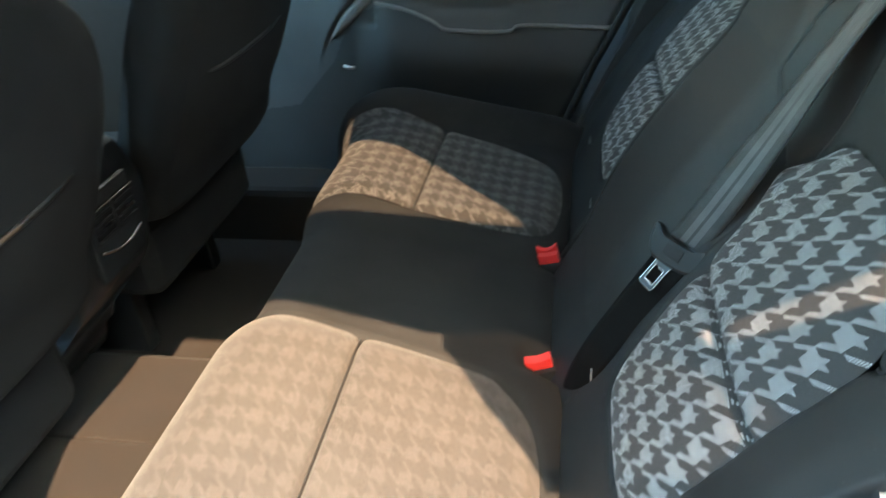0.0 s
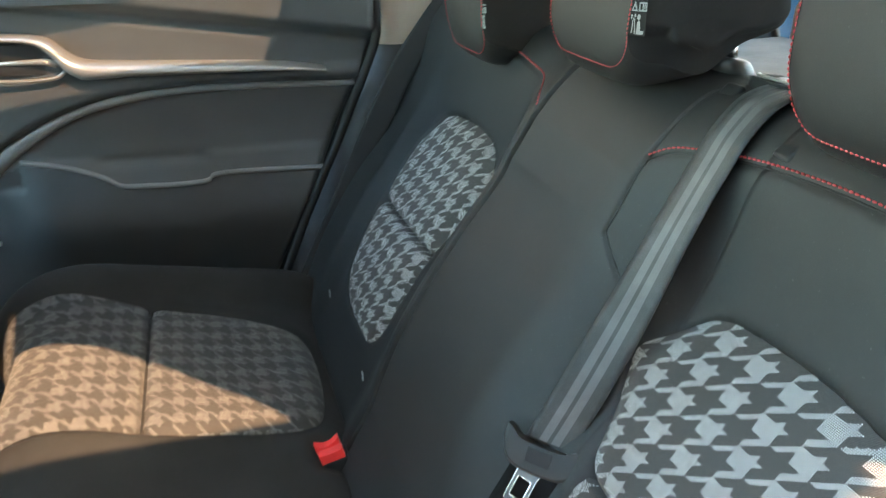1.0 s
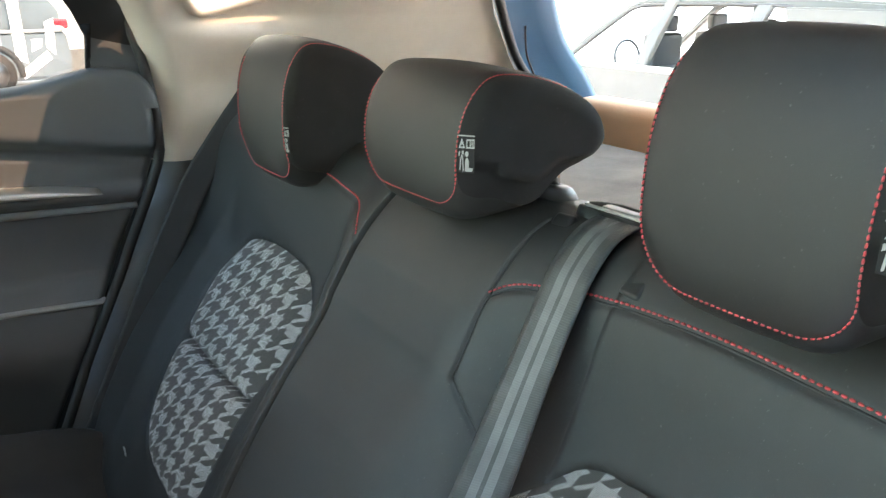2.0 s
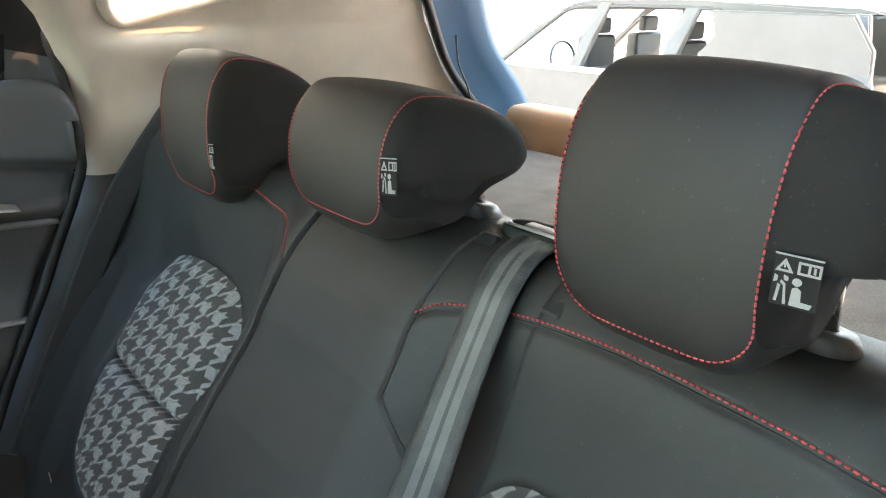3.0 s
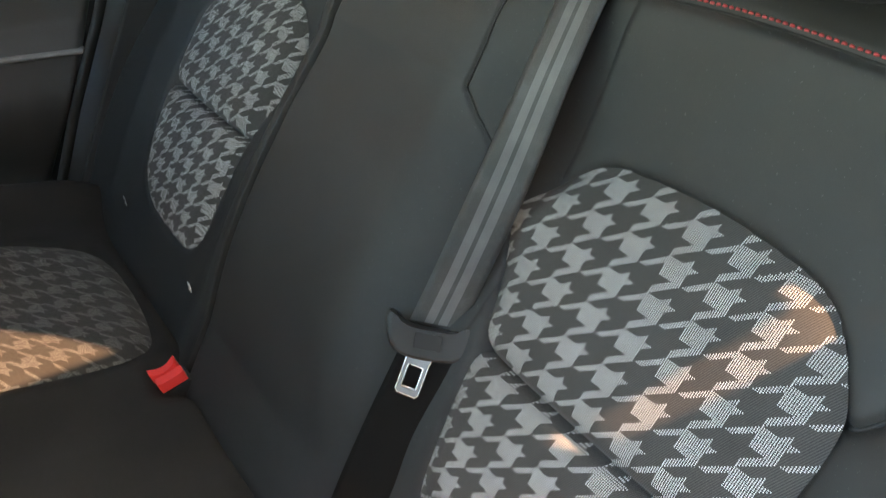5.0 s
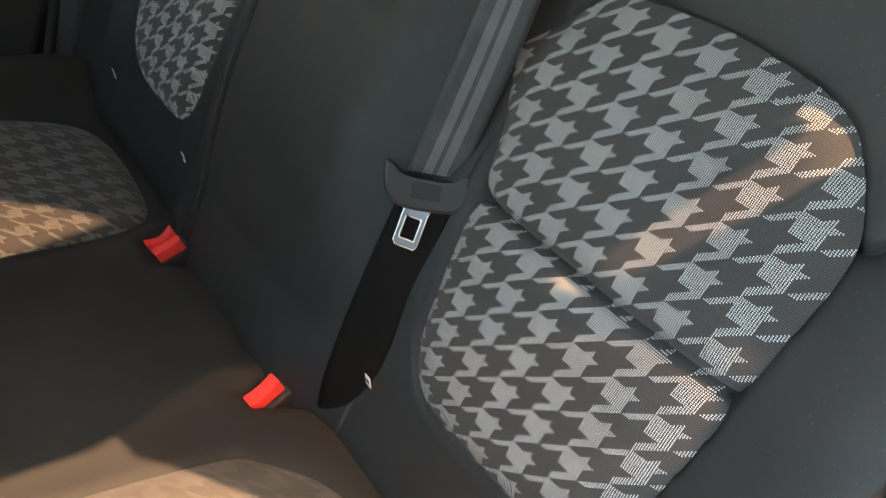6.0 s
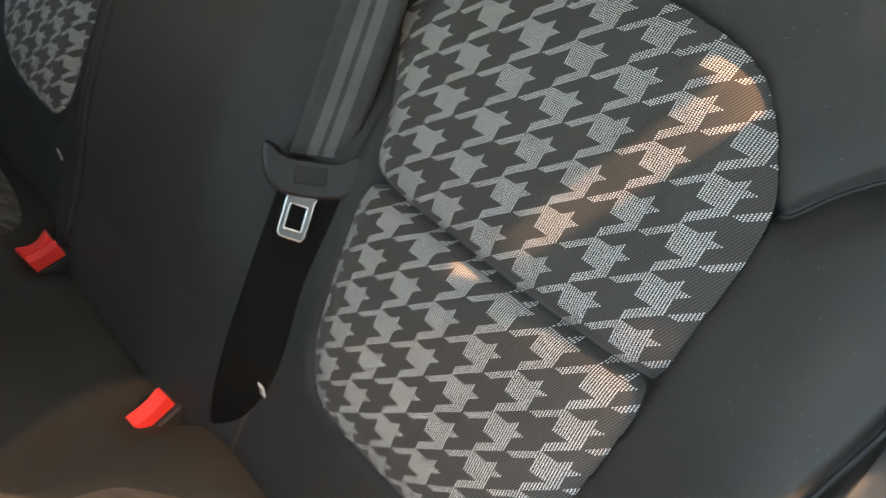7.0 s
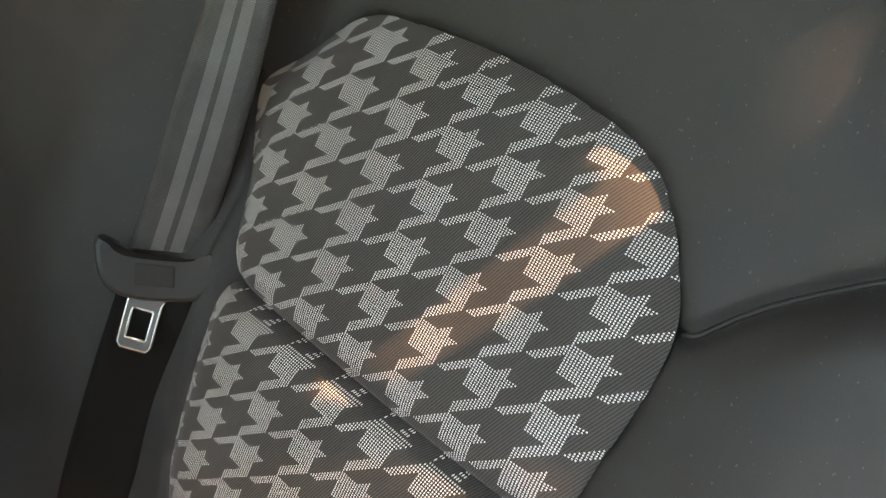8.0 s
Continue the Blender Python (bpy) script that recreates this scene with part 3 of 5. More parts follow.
def headrest(yc, half, tall, base, label, tag, near, far, post_x, tag_up=0.0, tuck=0.0, corner=0.007, hem=0.010):
    """A headrest: vinyl front and top, cloth sides that swell out by (a) and fall back by (b), stitched edges, posts in collars."""
    ob = thing("headrest", label, "headrest", (0.33, yc, 1.205), "rear headrests")
    prof = smooth_line([(x, base + (z - 1.204) * tall) for x, z in HEAD], 96, closed=True)
    mid = np.array([0.275, base + 0.066 * tall])
    d = prof - mid
    hs = half - 0.008
    th = np.linspace(0, math.pi / 2, 12)
    ys = [(-hs - near[0] * math.sin(t), near[1] * (1 - math.cos(t))) for t in th[::-1]] + [(y, 0.0) for y in np.linspace(-hs, hs, 32)[1:-1]] + [(hs + far[0] * math.sin(t), far[1] * (1 - math.cos(t))) for t in th]
    length = np.linalg.norm(d, axis=1)
    rings = []

    def squeeze(y):
        """How much the upper and the lower half are drawn in towards the rounded corners."""
        out = []
        for rad, reach in ((corner if y > 0 else 0.4 * corner, d[:, 1].max()), (0.032, -d[:, 1].min())):
            over = min(1.0, max(0.0, (abs(y) - (hs - rad)) / rad))
            out.append(1 - rad * (1 - math.sqrt(1 - 0.96 * over * over)) / reach)
        return out

    for y, inset in ys:
        low = step01(-0.005, 0.055, -d[:, 1])
        shrink = inset * (1 + (68.0 * near[0] if y < -half else 0.0) * low) + tuck * low * step01(hs, hs + 0.4 * near[0], -y)
        k = (1 - shrink / np.maximum(length, 0.03))[:, None]
        k = np.maximum(k, 0.25 if tuck > 0.05 else 0.55)
        crown = 0.005 * max(0, 1 - (y / half) ** 2)
        p = mid + d * k
        p = p + d / length[:, None] * crown
        up, down = squeeze(y)
        down = 1 - (1 - down) * (1 - step01(0.235, 0.30, prof[:, 0]))
        p[:, 1] = mid[1] + np.where(p[:, 1] > mid[1], up, down) * (p[:, 1] - mid[1])
        rings.append(np.stack([p[:, 0], np.full(96, yc + y), p[:, 1]], 1))
    nseam = 11
    seam_lo, seam_hi = rings[nseam], rings[len(rings) - 1 - nseam]
    mids = rings[nseam:len(rings) - nseam]
    solid("cover", np.vstack(mids), grid_faces(len(mids), 96, True), VINYL, ob, "black vinyl cover")
    for part_rings, flip in ((rings[:nseam + 1], False), (rings[len(rings) - 1 - nseam:], True)):
        v = np.vstack(part_rings)
        f = grid_faces(len(part_rings), 96, True)
        end = 0 if not flip else (len(part_rings) - 1) * 96
        ring = part_rings[0] if not flip else part_rings[-1]
        # the flat of the side, closed in by rings
        vv, n0 = [v], len(v)
        prev = end
        for q in (0.7, 0.4, 0.12):
            c = ring.copy()
            c[:, 0], c[:, 2] = mid[0] + (ring[:, 0] - mid[0]) * q, mid[1] + (ring[:, 2] - mid[1]) * q
            c[:, 1] += (0.0035 if flip else -0.0035) * (1 - q)
            vv.append(c)
            for k in range(96):
                f.append((prev + k, prev + (k + 1) % 96, n0 + (k + 1) % 96, n0 + k))
            prev, n0 = n0, n0 + 96
        f.append(tuple(range(prev, prev + 96)))
        solid("side_panel", np.vstack(vv), f, CLOTH, ob, "black cloth side")
    # stitches along the front edges, round the lower corners, and back over the top
    front = prof[:, 0].argmin()
    zb, zt = base + hem * tall, base + 0.108 * tall
    hw, rc = half - 0.008, 0.034
    path = [(-hw, zt + 0.012), (-hw, zt)] + [(-hw, zt + (zb + rc - zt) * k) for k in np.linspace(0.1, 1, 8)]
    path += [(-hw + rc - rc * math.cos(a), zb + rc - rc * math.sin(a)) for a in np.linspace(0.2, math.pi / 2, 7)]
    path += [(y, zb) for y in np.linspace(-hw + rc, hw - rc, 8)[1:]]
    path += [(hw - rc + rc * math.sin(a), zb + rc - rc * math.cos(a)) for a in np.linspace(0.2, math.pi / 2, 7)]
    path += [(hw, zt + (zb + rc - zt) * k) for k in np.linspace(0.9, 0, 8)] + [(hw, zt + 0.012)]
    fx = sorted((p[1], p[0]) for p in prof[:40] if p[0] < 0.245)
    fz, fxx = np.array([p[0] for p in fx]), np.array([p[1] for p in fx])
    pts, nrm = [], []
    for y, z in path:
        up, down = squeeze(y)
        x = float(np.interp(mid[1] + (z - mid[1]) / (up if z > mid[1] else down), fz, fxx))
        crown = 0.005 * (1 - (y / half) ** 2)
        pts.append((x - crown * 0.9 - 0.0011, yc + y, z))
        nrm.append((-1, 0.7 * y / half, 0))
    stitches("stitching", pts, nrm, ob, pitch=0.0042, radius=0.00070)
    for sgn, ring in ((-1, seam_lo), (1, seam_hi)):
        k = [i for i in range(96) if ring[i, 2] > zt + 0.006 and ring[i, 0] < 0.375]
        top = ring[k]
        top = top[np.argsort(top[:, 0])]
        stitches("stitching", top, np.stack([top[:, 0] * 0 - 0.3, top[:, 0] * 0 + sgn, top[:, 0] * 0 + 0.8], 1), ob, pitch=0.0042, radius=0.0006)
    # posts and collars
    for sgn in (-1, 1):
        py = yc + sgn * 0.067
        tube("post", [(post_x, py, 1.205), (post_x - 0.008, py, base + 0.055 * tall)], 0.0062, CHROME, ob, "polished steel post", sides=14)
        prof_c = [(0.0215, 0.0), (0.022, 0.004), (0.0205, 0.010), (0.018, 0.0145), (0.015, 0.016), (0.010, 0.0165), (0.007, 0.0155)]
        v, f = [], []
        for rr, h in prof_c:
            for k in range(28):
                a = 2 * math.pi * k / 28
                v.append((post_x + rr * 1.1 * math.cos(a) - 0.25 * h, py + rr * math.sin(a), 1.2095 + h - 0.006 * rr * math.cos(a) / 0.026))
        f = grid_faces(len(prof_c), 28, True)
        solid("collar", v, f, PLASTIC, ob, "black plastic post collar")
    # the warning tag sewn to the side beside the seam
    w, h, t0 = tag
    tz = base + 0.050 * tall + tag_up
    xf = float(np.interp(tz, fz, fxx))

    def side_at(t):
        return Vector((xf + near[1] * (1 - math.cos(t)), yc - hs - near[0] * math.sin(t), tz))

    t1 = t0
    while (side_at(t1) - side_at(t0)).length < w and t1 < 1.4:
        t1 += 0.01
    t_u = (side_at(t1) - side_at(t0)).normalized()
    t_out = t_u.cross(Vector((0, 0, 1)))
    if t_out.y > 0:
        t_out = -t_out
    t_org = side_at(t0) + t_out * (0.0012 + 0.12 * w * (t1 - t0))
    TAG = Matrix.Translation(t_org) @ Matrix((t_u, -t_out, Vector((0, 0, 1)))).transposed().to_4x4()
    boxed("tag", (0, 0, -h / 2), (w, 0.0012, h / 2), CLOTH, ob, bevel=0.0004, label="dark cloth tag with white pictogram", turn=TAG)

    def mark(name, outline):
        o = prism("tag_print", [(u * w, (v - 0.5) * h) for u, v in outline], "y", -0.0004, 0.0002, WHITE_TAG, ob, "white printed pictogram")
        o.data.transform(TAG)

    mark("bar", [(0.0, 0.97), (1.0, 0.97), (1.0, 1.0), (0.0, 1.0)])
    for tri_o, tri_i in (([(0.04, 0.66), (0.42, 0.66), (0.23, 0.92)], [(0.13, 0.70), (0.33, 0.70), (0.23, 0.84)]),):
        for i in range(3):
            j = (i + 1) % 3
            mark("triangle", [tri_o[i], tri_o[j], tri_i[j], tri_i[i]])
    mark("mark", [(0.21, 0.74), (0.25, 0.74), (0.25, 0.82), (0.21, 0.82)])
    for u0, v0, u1, v1 in ((0.50, 0.66, 0.55, 0.90), (0.93, 0.66, 0.98, 0.90), (0.55, 0.66, 0.93, 0.70), (0.55, 0.86, 0.93, 0.90), (0.71, 0.70, 0.76, 0.86), (0.82, 0.72, 0.87, 0.84)):
        mark("book", [(u0, v0), (u1, v0), (u1, v1), (u0, v1)])
    for o in ([(0.10, 0.08), (0.16, 0.08), (0.20, 0.40), (0.14, 0.42)], [(0.30, 0.05), (0.36, 0.05), (0.30, 0.44), (0.20, 0.50), (0.18, 0.45), (0.26, 0.40)], [(0.04, 0.44), (0.12, 0.46), (0.12, 0.56), (0.05, 0.58)], [(0.26, 0.50), (0.34, 0.50), (0.34, 0.58), (0.24, 0.60)]):
        mark("stroke", o)
    mark("disc", [(0.53 + 0.10 * math.cos(a), 0.51 + 0.075 * math.sin(a)) for a in np.linspace(0, 2 * math.pi, 17)[:-1]])
    mark("seat_figure", [(0.43, 0.05), (0.86, 0.05), (0.90, 0.14), (0.66, 0.15), (0.64, 0.36), (0.55, 0.42), (0.45, 0.38)])
    return ob


headrest(-0.378, 0.078, 1.30, 1.212, "black vinyl headrest with red stitching on the wide seat back", (0.023, 0.028, 0.12), (0.050, 0.022), (0.007, 0.012), 0.314, 0.014, 0.095, 0.014)
headrest(-0.0245, 0.0875, 1.0, 1.2045, "low black vinyl headrest with red stitching, middle place", (0.015, 0.033, 0.08), (0.018, 0.024), (0.014, 0.020), 0.334, 0.020, 0.030, hem=0.018)
headrest(0.345, 0.085, 1.40, 1.155, "black vinyl headrest with red stitching beside the closed door", (0.007, 0.033, 0.10), (0.012, 0.018), (0.045, 0.036), 0.334)


# ---- belts ----
def ribbon(name, centres, across, width, parent, label, n=120, thick=0.0013, cloth=BELT):
    C = smooth_line(centres, n)
    k = np.linspace(0, 1, len(across))
    A = np.stack([np.interp(np.linspace(0, 1, n), k, [a[i] for a in across]) for i in range(3)], 1)
    A /= np.linalg.norm(A, axis=1)[:, None]
    T = np.gradient(C, axis=0)
    T /= np.linalg.norm(T, axis=1)[:, None]
    N = np.cross(T, A)
    s = along(C)
    us = np.linspace(-0.5, 0.5, 9)
    v, uv = [], []
    for side in (1, -1):
        for i in range(n):
            for u in us:
                v.append(C[i] + A[i] * u * width + N[i] * side * thick * 0.5)
                uv.append((u * width, s[i]))
    m = len(us)
    f = grid_faces(n, m)
    f += [tuple(q + n * m for q in g[::-1]) for g in grid_faces(n, m)]
    for i in range(n - 1):
        for j in (0, m - 1):
            a, b = i * m + j, (i + 1) * m + j
            f.append((a, b, b + n * m, a + n * m))
    return solid(name, v, f, cloth, parent, label, uvs=uv)


belt = thing("seat_belt", "dark grey woven seat belt with steel tongue, hanging loose", "seat belt", (0.33, -0.2, 1.205))
ribbon("webbing", [(0.345, -0.199, 1.196), (0.318, -0.199, 1.2165), (0.283, -0.199, 1.212), (0.256, -0.199, 1.188), (0.238, -0.199, 1.158), (0.205, -0.201, 1.10), (0.165, -0.202, 1.02), (0.125, -0.200, 0.94), (0.096, -0.197, 0.884)],
       [(0, -1, 0), (0.0, -1, 0.02), (0.05, -1, 0.08), (0.10, -1, 0.14), (0.2, -1, 0.12), (0.35, -0.9, 0.06), (0.55, -0.8, 0), (0.66, -0.74, -0.05), (0.67, -0.73, -0.07)], 0.049, belt, "dark grey woven webbing")
# lower run of the belt, blackened for the shade it hangs in
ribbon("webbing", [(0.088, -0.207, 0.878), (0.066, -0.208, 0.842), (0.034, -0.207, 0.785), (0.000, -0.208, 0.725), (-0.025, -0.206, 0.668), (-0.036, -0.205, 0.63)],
       [(0.58, -0.80, -0.15), (0.52, -0.82, -0.2), (0.42, -0.88, -0.2), (0.3, -0.93, -0.2)], 0.053, belt, "lower strap, its shade put into plain black", n=60, cloth=STRAP_SHADED)
t_left, t_right = Vector((0.060, -0.170, 0.881)), Vector((0.115, -0.230, 0.875))
t_x = (t_right - t_left).normalized()
t_down = Vector((-0.022, -0.012, -0.040))
t_down = (t_down - t_x * t_down.dot(t_x)).normalized()
t_n = t_x.cross(t_down)
TONGUE = Matrix.Translation((t_left + t_right) / 2) @ Matrix((t_x, t_down, t_n)).transposed().to_4x4()
bm = bmesh.new()
outline = [tuple(p) for p in smooth_line([(-0.0385, -0.012), (-0.0345, -0.0155), (-0.028, -0.010), (-0.015, -0.007), (0.015, -0.007), (0.028, -0.009), (0.0345, -0.013), (0.0385, -0.008), (0.0385, 0.004), (0.034, 0.011), (0.018, 0.0155), (-0.018, 0.0155), (-0.033, 0.007)], 44, closed=True)]
rings = [[bm.verts.new((x * k * 1.07 - 0.001, (y * 1.28 + 0.003) * k, h)) for x, y in outline] for h, k in ((-0.0085, 0.86), (-0.0075, 0.94), (-0.005, 1.0), (0.005, 1.0), (0.0075, 0.94), (0.0085, 0.86))]
for ra, rb in zip(rings, rings[1:]):
    for i in range(len(outline)):
        bm.faces.new((ra[i], ra[(i + 1) % len(outline)], rb[(i + 1) % len(outline)], rb[i]))
bm.faces.new(rings[0]), bm.faces.new(rings[-1])
bm.transform(TONGUE)
grip = from_bm("tongue_grip", bm, PLASTIC, belt, "black plastic tongue grip")
outer = [(-0.0135, 0.012), (0.0135, 0.012), (0.0130, 0.021), (0.0112, 0.027), (0.0112, 0.056), (0.0090, 0.0590), (-0.0090, 0.0590), (-0.0112, 0.056), (-0.0112, 0.027), (-0.0130, 0.021)]
inner = [(-0.0066, 0.0310), (0.0066, 0.0310), (0.0070, 0.0315), (0.0075, 0.033), (0.0075, 0.0510), (0.0066, 0.0525), (-0.0066, 0.0525), (-0.0075, 0.0510), (-0.0075, 0.033), (-0.0070, 0.0315)]
bm = bmesh.new()
loops = [[bm.verts.new((x, y, h)) for x, y in o] for o, h in ((inner, -0.001), (outer, -0.001), (outer, 0.0012), (inner, 0.0012))]
for a, b in ((0, 1), (1, 2), (2, 3), (3, 0)):
    for i in range(10):
        j = (i + 1) % 10
        bm.faces.new((loops[a][i], loops[a][j], loops[b][j], loops[b][i]))
bmesh.ops.remove_doubles(bm, verts=bm.verts, dist=1e-5)
bm.transform(TONGUE @ Matrix.Translation((-0.002, 0, -0.001)) @ pose(0, 0, 0, -6, 0, 10))
from_bm("tongue_plate", bm, STEEL, belt, "pressed steel tongue with a slot")
for ring_pts in (outer[2:], inner + inner[:1]):
    edge = tube("rolled_edge", [(x * 0.985, y, 0.0001) for x, y in ring_pts], 0.0014, CHROME, belt, "bright rolled edge of the steel tongue", sides=6)
    edge.data.transform(TONGUE @ Matrix.Translation((-0.002, 0, -0.001)) @ pose(0, 0, 0, -6, 0, 10))

boxed("press_mark", (-0.013, -0.002, 0.0078), (0.013, 0.013, 0.0092), RUBBER, belt, bevel=0.0008, label="moulded mark on the grip", turn=TONGUE)
boxed("press_mark", (-0.013, -0.002, -0.0092), (0.013, 0.013, -0.0078), RUBBER, belt, bevel=0.0008, label="moulded mark on the grip", turn=TONGUE)

# belt outlet on the backrest top
outlet = thing("belt_outlet", "black plastic belt outlet bezel set in the backrest top", "belt guide", (0.33, -0.2, 1.21))
ring_o = smooth_line([(0.314, -0.146), (0.345, -0.150), (0.352, -0.200), (0.345, -0.250), (0.314, -0.254), (0.309, -0.20)], 40, closed=True)
ring_c = ring_o.mean(0)
v, f = [], []
for k, h in ((1.14, 1.209), (1.06, 1.2175), (0.92, 1.2195), (0.82, 1.215), (0.80, 1.196)):
    for p in ring_o:
        q = ring_c + (p - ring_c) * np.array([k, 0.5 + 0.5 * k])
        v.append((q[0], q[1], h - 0.10 * (q[0] - 0.33)))
# silver rod and pale plate put in for the light on the slot
tube("slot_edge", smooth_line([(0.318, -0.247, 1.2215), (0.312, -0.240, 1.2225), (0.310, -0.2, 1.2235), (0.312, -0.158, 1.2225), (0.318, -0.151, 1.2215)], 24), 0.0016, SATIN, outlet, "silver rod for the lit edge of the belt slot", sides=8)
boxed("slot_wall", (0.327, -0.240, 1.205), (0.340, -0.158, 1.2195), GREY_TRIM_LIT, outlet, bevel=0.003, label="inner wall of the belt slot, pale for the light")
solid("bezel", v, grid_faces(5, 40, True), PLASTIC, outlet, "glossy black bezel")
for y0 in (-0.150, -0.252):
    sg = 1 if y0 > -0.2 else -1
    bm = bmesh.new()
    box(bm, (-0.026, -0.0115, -0.010), (0.026, 0.0115, 0.0012), 0.0054, 6, Matrix.Translation((0.279, y0 + sg * 0.003, 1.1965)) @ pose(0, 0, 0, 0, -42, sg * 6))
    from_bm("guide_lip", bm, PLASTIC, outlet, "rounded plastic guide lip", smooth=True)


def buckle(at, turn, buttons, label):
    ob = thing("belt_buckle", label, "belt buckle", at, "belt buckles")
    m = Matrix.Translation(at) @ turn
    boxed("casing", (-0.024, -0.016, -0.035), (0.023, 0.016, -0.006), PLASTIC, ob, bevel=0.004, turn=m, label="black plastic casing")
    for lo, hi, h, dip in buttons:
        a, b, n = lo[0], hi[0], 14
        top = [(a + (b - a) * k / n, h * (1 - dip * math.sin(math.pi * min(1.0, k / n * 1.05)) ** 0.8)) for k in range(n, -1, -1)]
        o = prism("button", [(a, -0.006), (b, -0.006)] + top, "y", lo[1], hi[1], RED_PLASTIC, ob, "red release button", bevel=0.0012)
        o.data.transform(m)
    return ob


buckle((-0.080, -0.130, 0.629), pose(0, 0, 0, 0, -14, 6), [((-0.020, -0.0085), (0.019, 0.0085), 0.0125, 0.28)], "red-buttoned belt buckle sunk in the black bench cushion")
buckle((-0.079, 0.150, 0.636), pose(0, 0, 0, 0, -14, -4), [((-0.019, 0.001), (0.018, 0.013), 0.021, 0.42), ((-0.016, -0.015), (0.020, -0.001), 0.012, 0.15)], "pair of red belt buttons standing up from the cushion")


def anchor_tag(y):
    ob = thing("anchor_tag", "small white cloth tag between cushion and seat back", "seat tag", (0.0, y, 0.70), "anchor tags")
    bm = bmesh.new()
    box(bm, (-0.0085, y - 0.0045, 0.694), (-0.0075, y + 0.0045, 0.709), 0.0004, 1, None)
    from_bm("cloth", bm, WHITE_CLOTH, ob, "white folded cloth")
    boxed("print", (-0.0092, y - 0.0025, 0.700), (-0.0086, y + 0.0025, 0.704), PLASTIC, ob, bevel=0)


for y in (-0.23, 0.232, 0.512):
    anchor_tag(y)

# the far belt runs down behind the narrow backrest's outer edge
belt2 = thing("seat_belt", "dark grey seat belt running down from the beige pillar", "seat belt", (0.29, 0.64, 1.25))
# belt beside the door, in the darker copy for its shade
ribbon("webbing", [(0.36, 0.645, 1.30), (0.31, 0.650, 1.235), (0.25, 0.655, 1.16), (0.20, 0.660, 1.09), (0.15, 0.664, 1.0), (0.10, 0.667, 0.9), (0.03, 0.67, 0.76), (-0.02, 0.67, 0.66)],
       [(0.9, -0.35, -0.3), (0.85, -0.45, -0.3), (0.8, -0.5, -0.3)], 0.048, belt2, "dark grey woven webbing", n=70, cloth=STRAP_GREY_SHADED)
boxed("belt_guide", (0.345, 0.640, 1.285), (0.385, 0.665, 1.315), PLASTIC, belt2, bevel=0.006, label="black plastic belt guide")
# ---- right rear door ----
def door_y(x):
    return 0.745 - 0.12 * x


EDGE_X = ([0.40, 0.643, 0.783, 0.927, 0.984, 1.061, 1.13, 1.20, 1.288, 1.34], [-0.19, -0.072, -0.01, 0.064, 0.09, 0.128, 0.158, 0.160, 0.150, 0.138])
ARM_TOP = [(0.051, 1.083), (-0.044, 1.096), (-0.198, 1.105), (-0.326, 1.112), (-0.374, 1.117), (-0.40, 1.131), (-0.423, 1.154), (-0.449, 1.163), (-0.503, 1.168), (-0.62, 1.17), (-0.80, 1.16)]
ARM_LOW = [(0.05, 1.079), (-0.04, 1.080), (-0.13, 1.081), (-0.283, 1.082), (-0.375, 1.081), (-0.392, 1.086), (-0.408, 1.098), (-0.425, 1.125), (-0.452, 1.150), (-0.52, 1.156), (-0.62, 1.158), (-0.80, 1.148)]
CURVE_TOP = [(0.110, 1.050), (-0.07, 1.056), (-0.206, 1.057), (-0.34, 1.044), (-0.424, 1.020), (-0.49, 0.992), (-0.558, 0.953), (-0.62, 0.90), (-0.66, 0.85), (-0.695, 0.78), (-0.715, 0.70), (-0.725, 0.60)]
CURVE_LOW = [(0.110, 1.039), (-0.072, 1.043), (-0.208, 1.043), (-0.312, 1.031), (-0.396, 1.012), (-0.463, 0.981), (-0.535, 0.935), (-0.60, 0.88), (-0.643, 0.83), (-0.680, 0.765), (-0.703, 0.69), (-0.715, 0.60)]
POCKET = [(-0.53, 0.928), (-0.448, 0.913), (-0.385, 0.890), (-0.355, 0.873), (-0.31, 0.870), (-0.25, 0.868), (-0.195, 0.871), (-0.179, 0.881), (-0.113, 0.883), (0.035, 0.879)]


def door_relief(x, z):
    """How far the door card stands into the car."""
    arm = np.interp(x, [p[0] for p in ARM_LOW[::-1]], [p[1] for p in ARM_LOW[::-1]])
    cur = np.interp(x, [p[0] for p in CURVE_TOP[::-1]], [p[1] for p in CURVE_TOP[::-1]])
    pok = np.interp(x, [p[0] for p in POCKET[::-1]], [p[1] for p in POCKET[::-1]])
    zg = 1.1436 - 0.146 * x
    d = 0.030 * step01(zg + 0.002, zg + 0.030, z) - 0.006 * np.exp(-((z - zg) / 0.007) ** 2)
    d = d + 0.014 * step01(-0.72, -0.60, x) * step01(cur - 0.002, cur + 0.012, z) * (1 - step01(arm - 0.006, arm + 0.012, z))
    d = d - 0.010 * np.exp(-((z - 0.96) / 0.06) ** 2)
    pocket = (1 - step01(pok - 0.010, pok + 0.002, z)) * step01(-0.60, -0.48, x) * (1 - step01(0.02, 0.10, x))
    belly = np.exp(-((z - 0.80) / 0.09) ** 2)
    d = d + 0.036 * pocket * belly - 0.014 * np.exp(-((z - pok + 0.012) / 0.009) ** 2) * (1 - step01(-0.22, -0.17, x)) * step01(-0.42, -0.36, x)
    return d


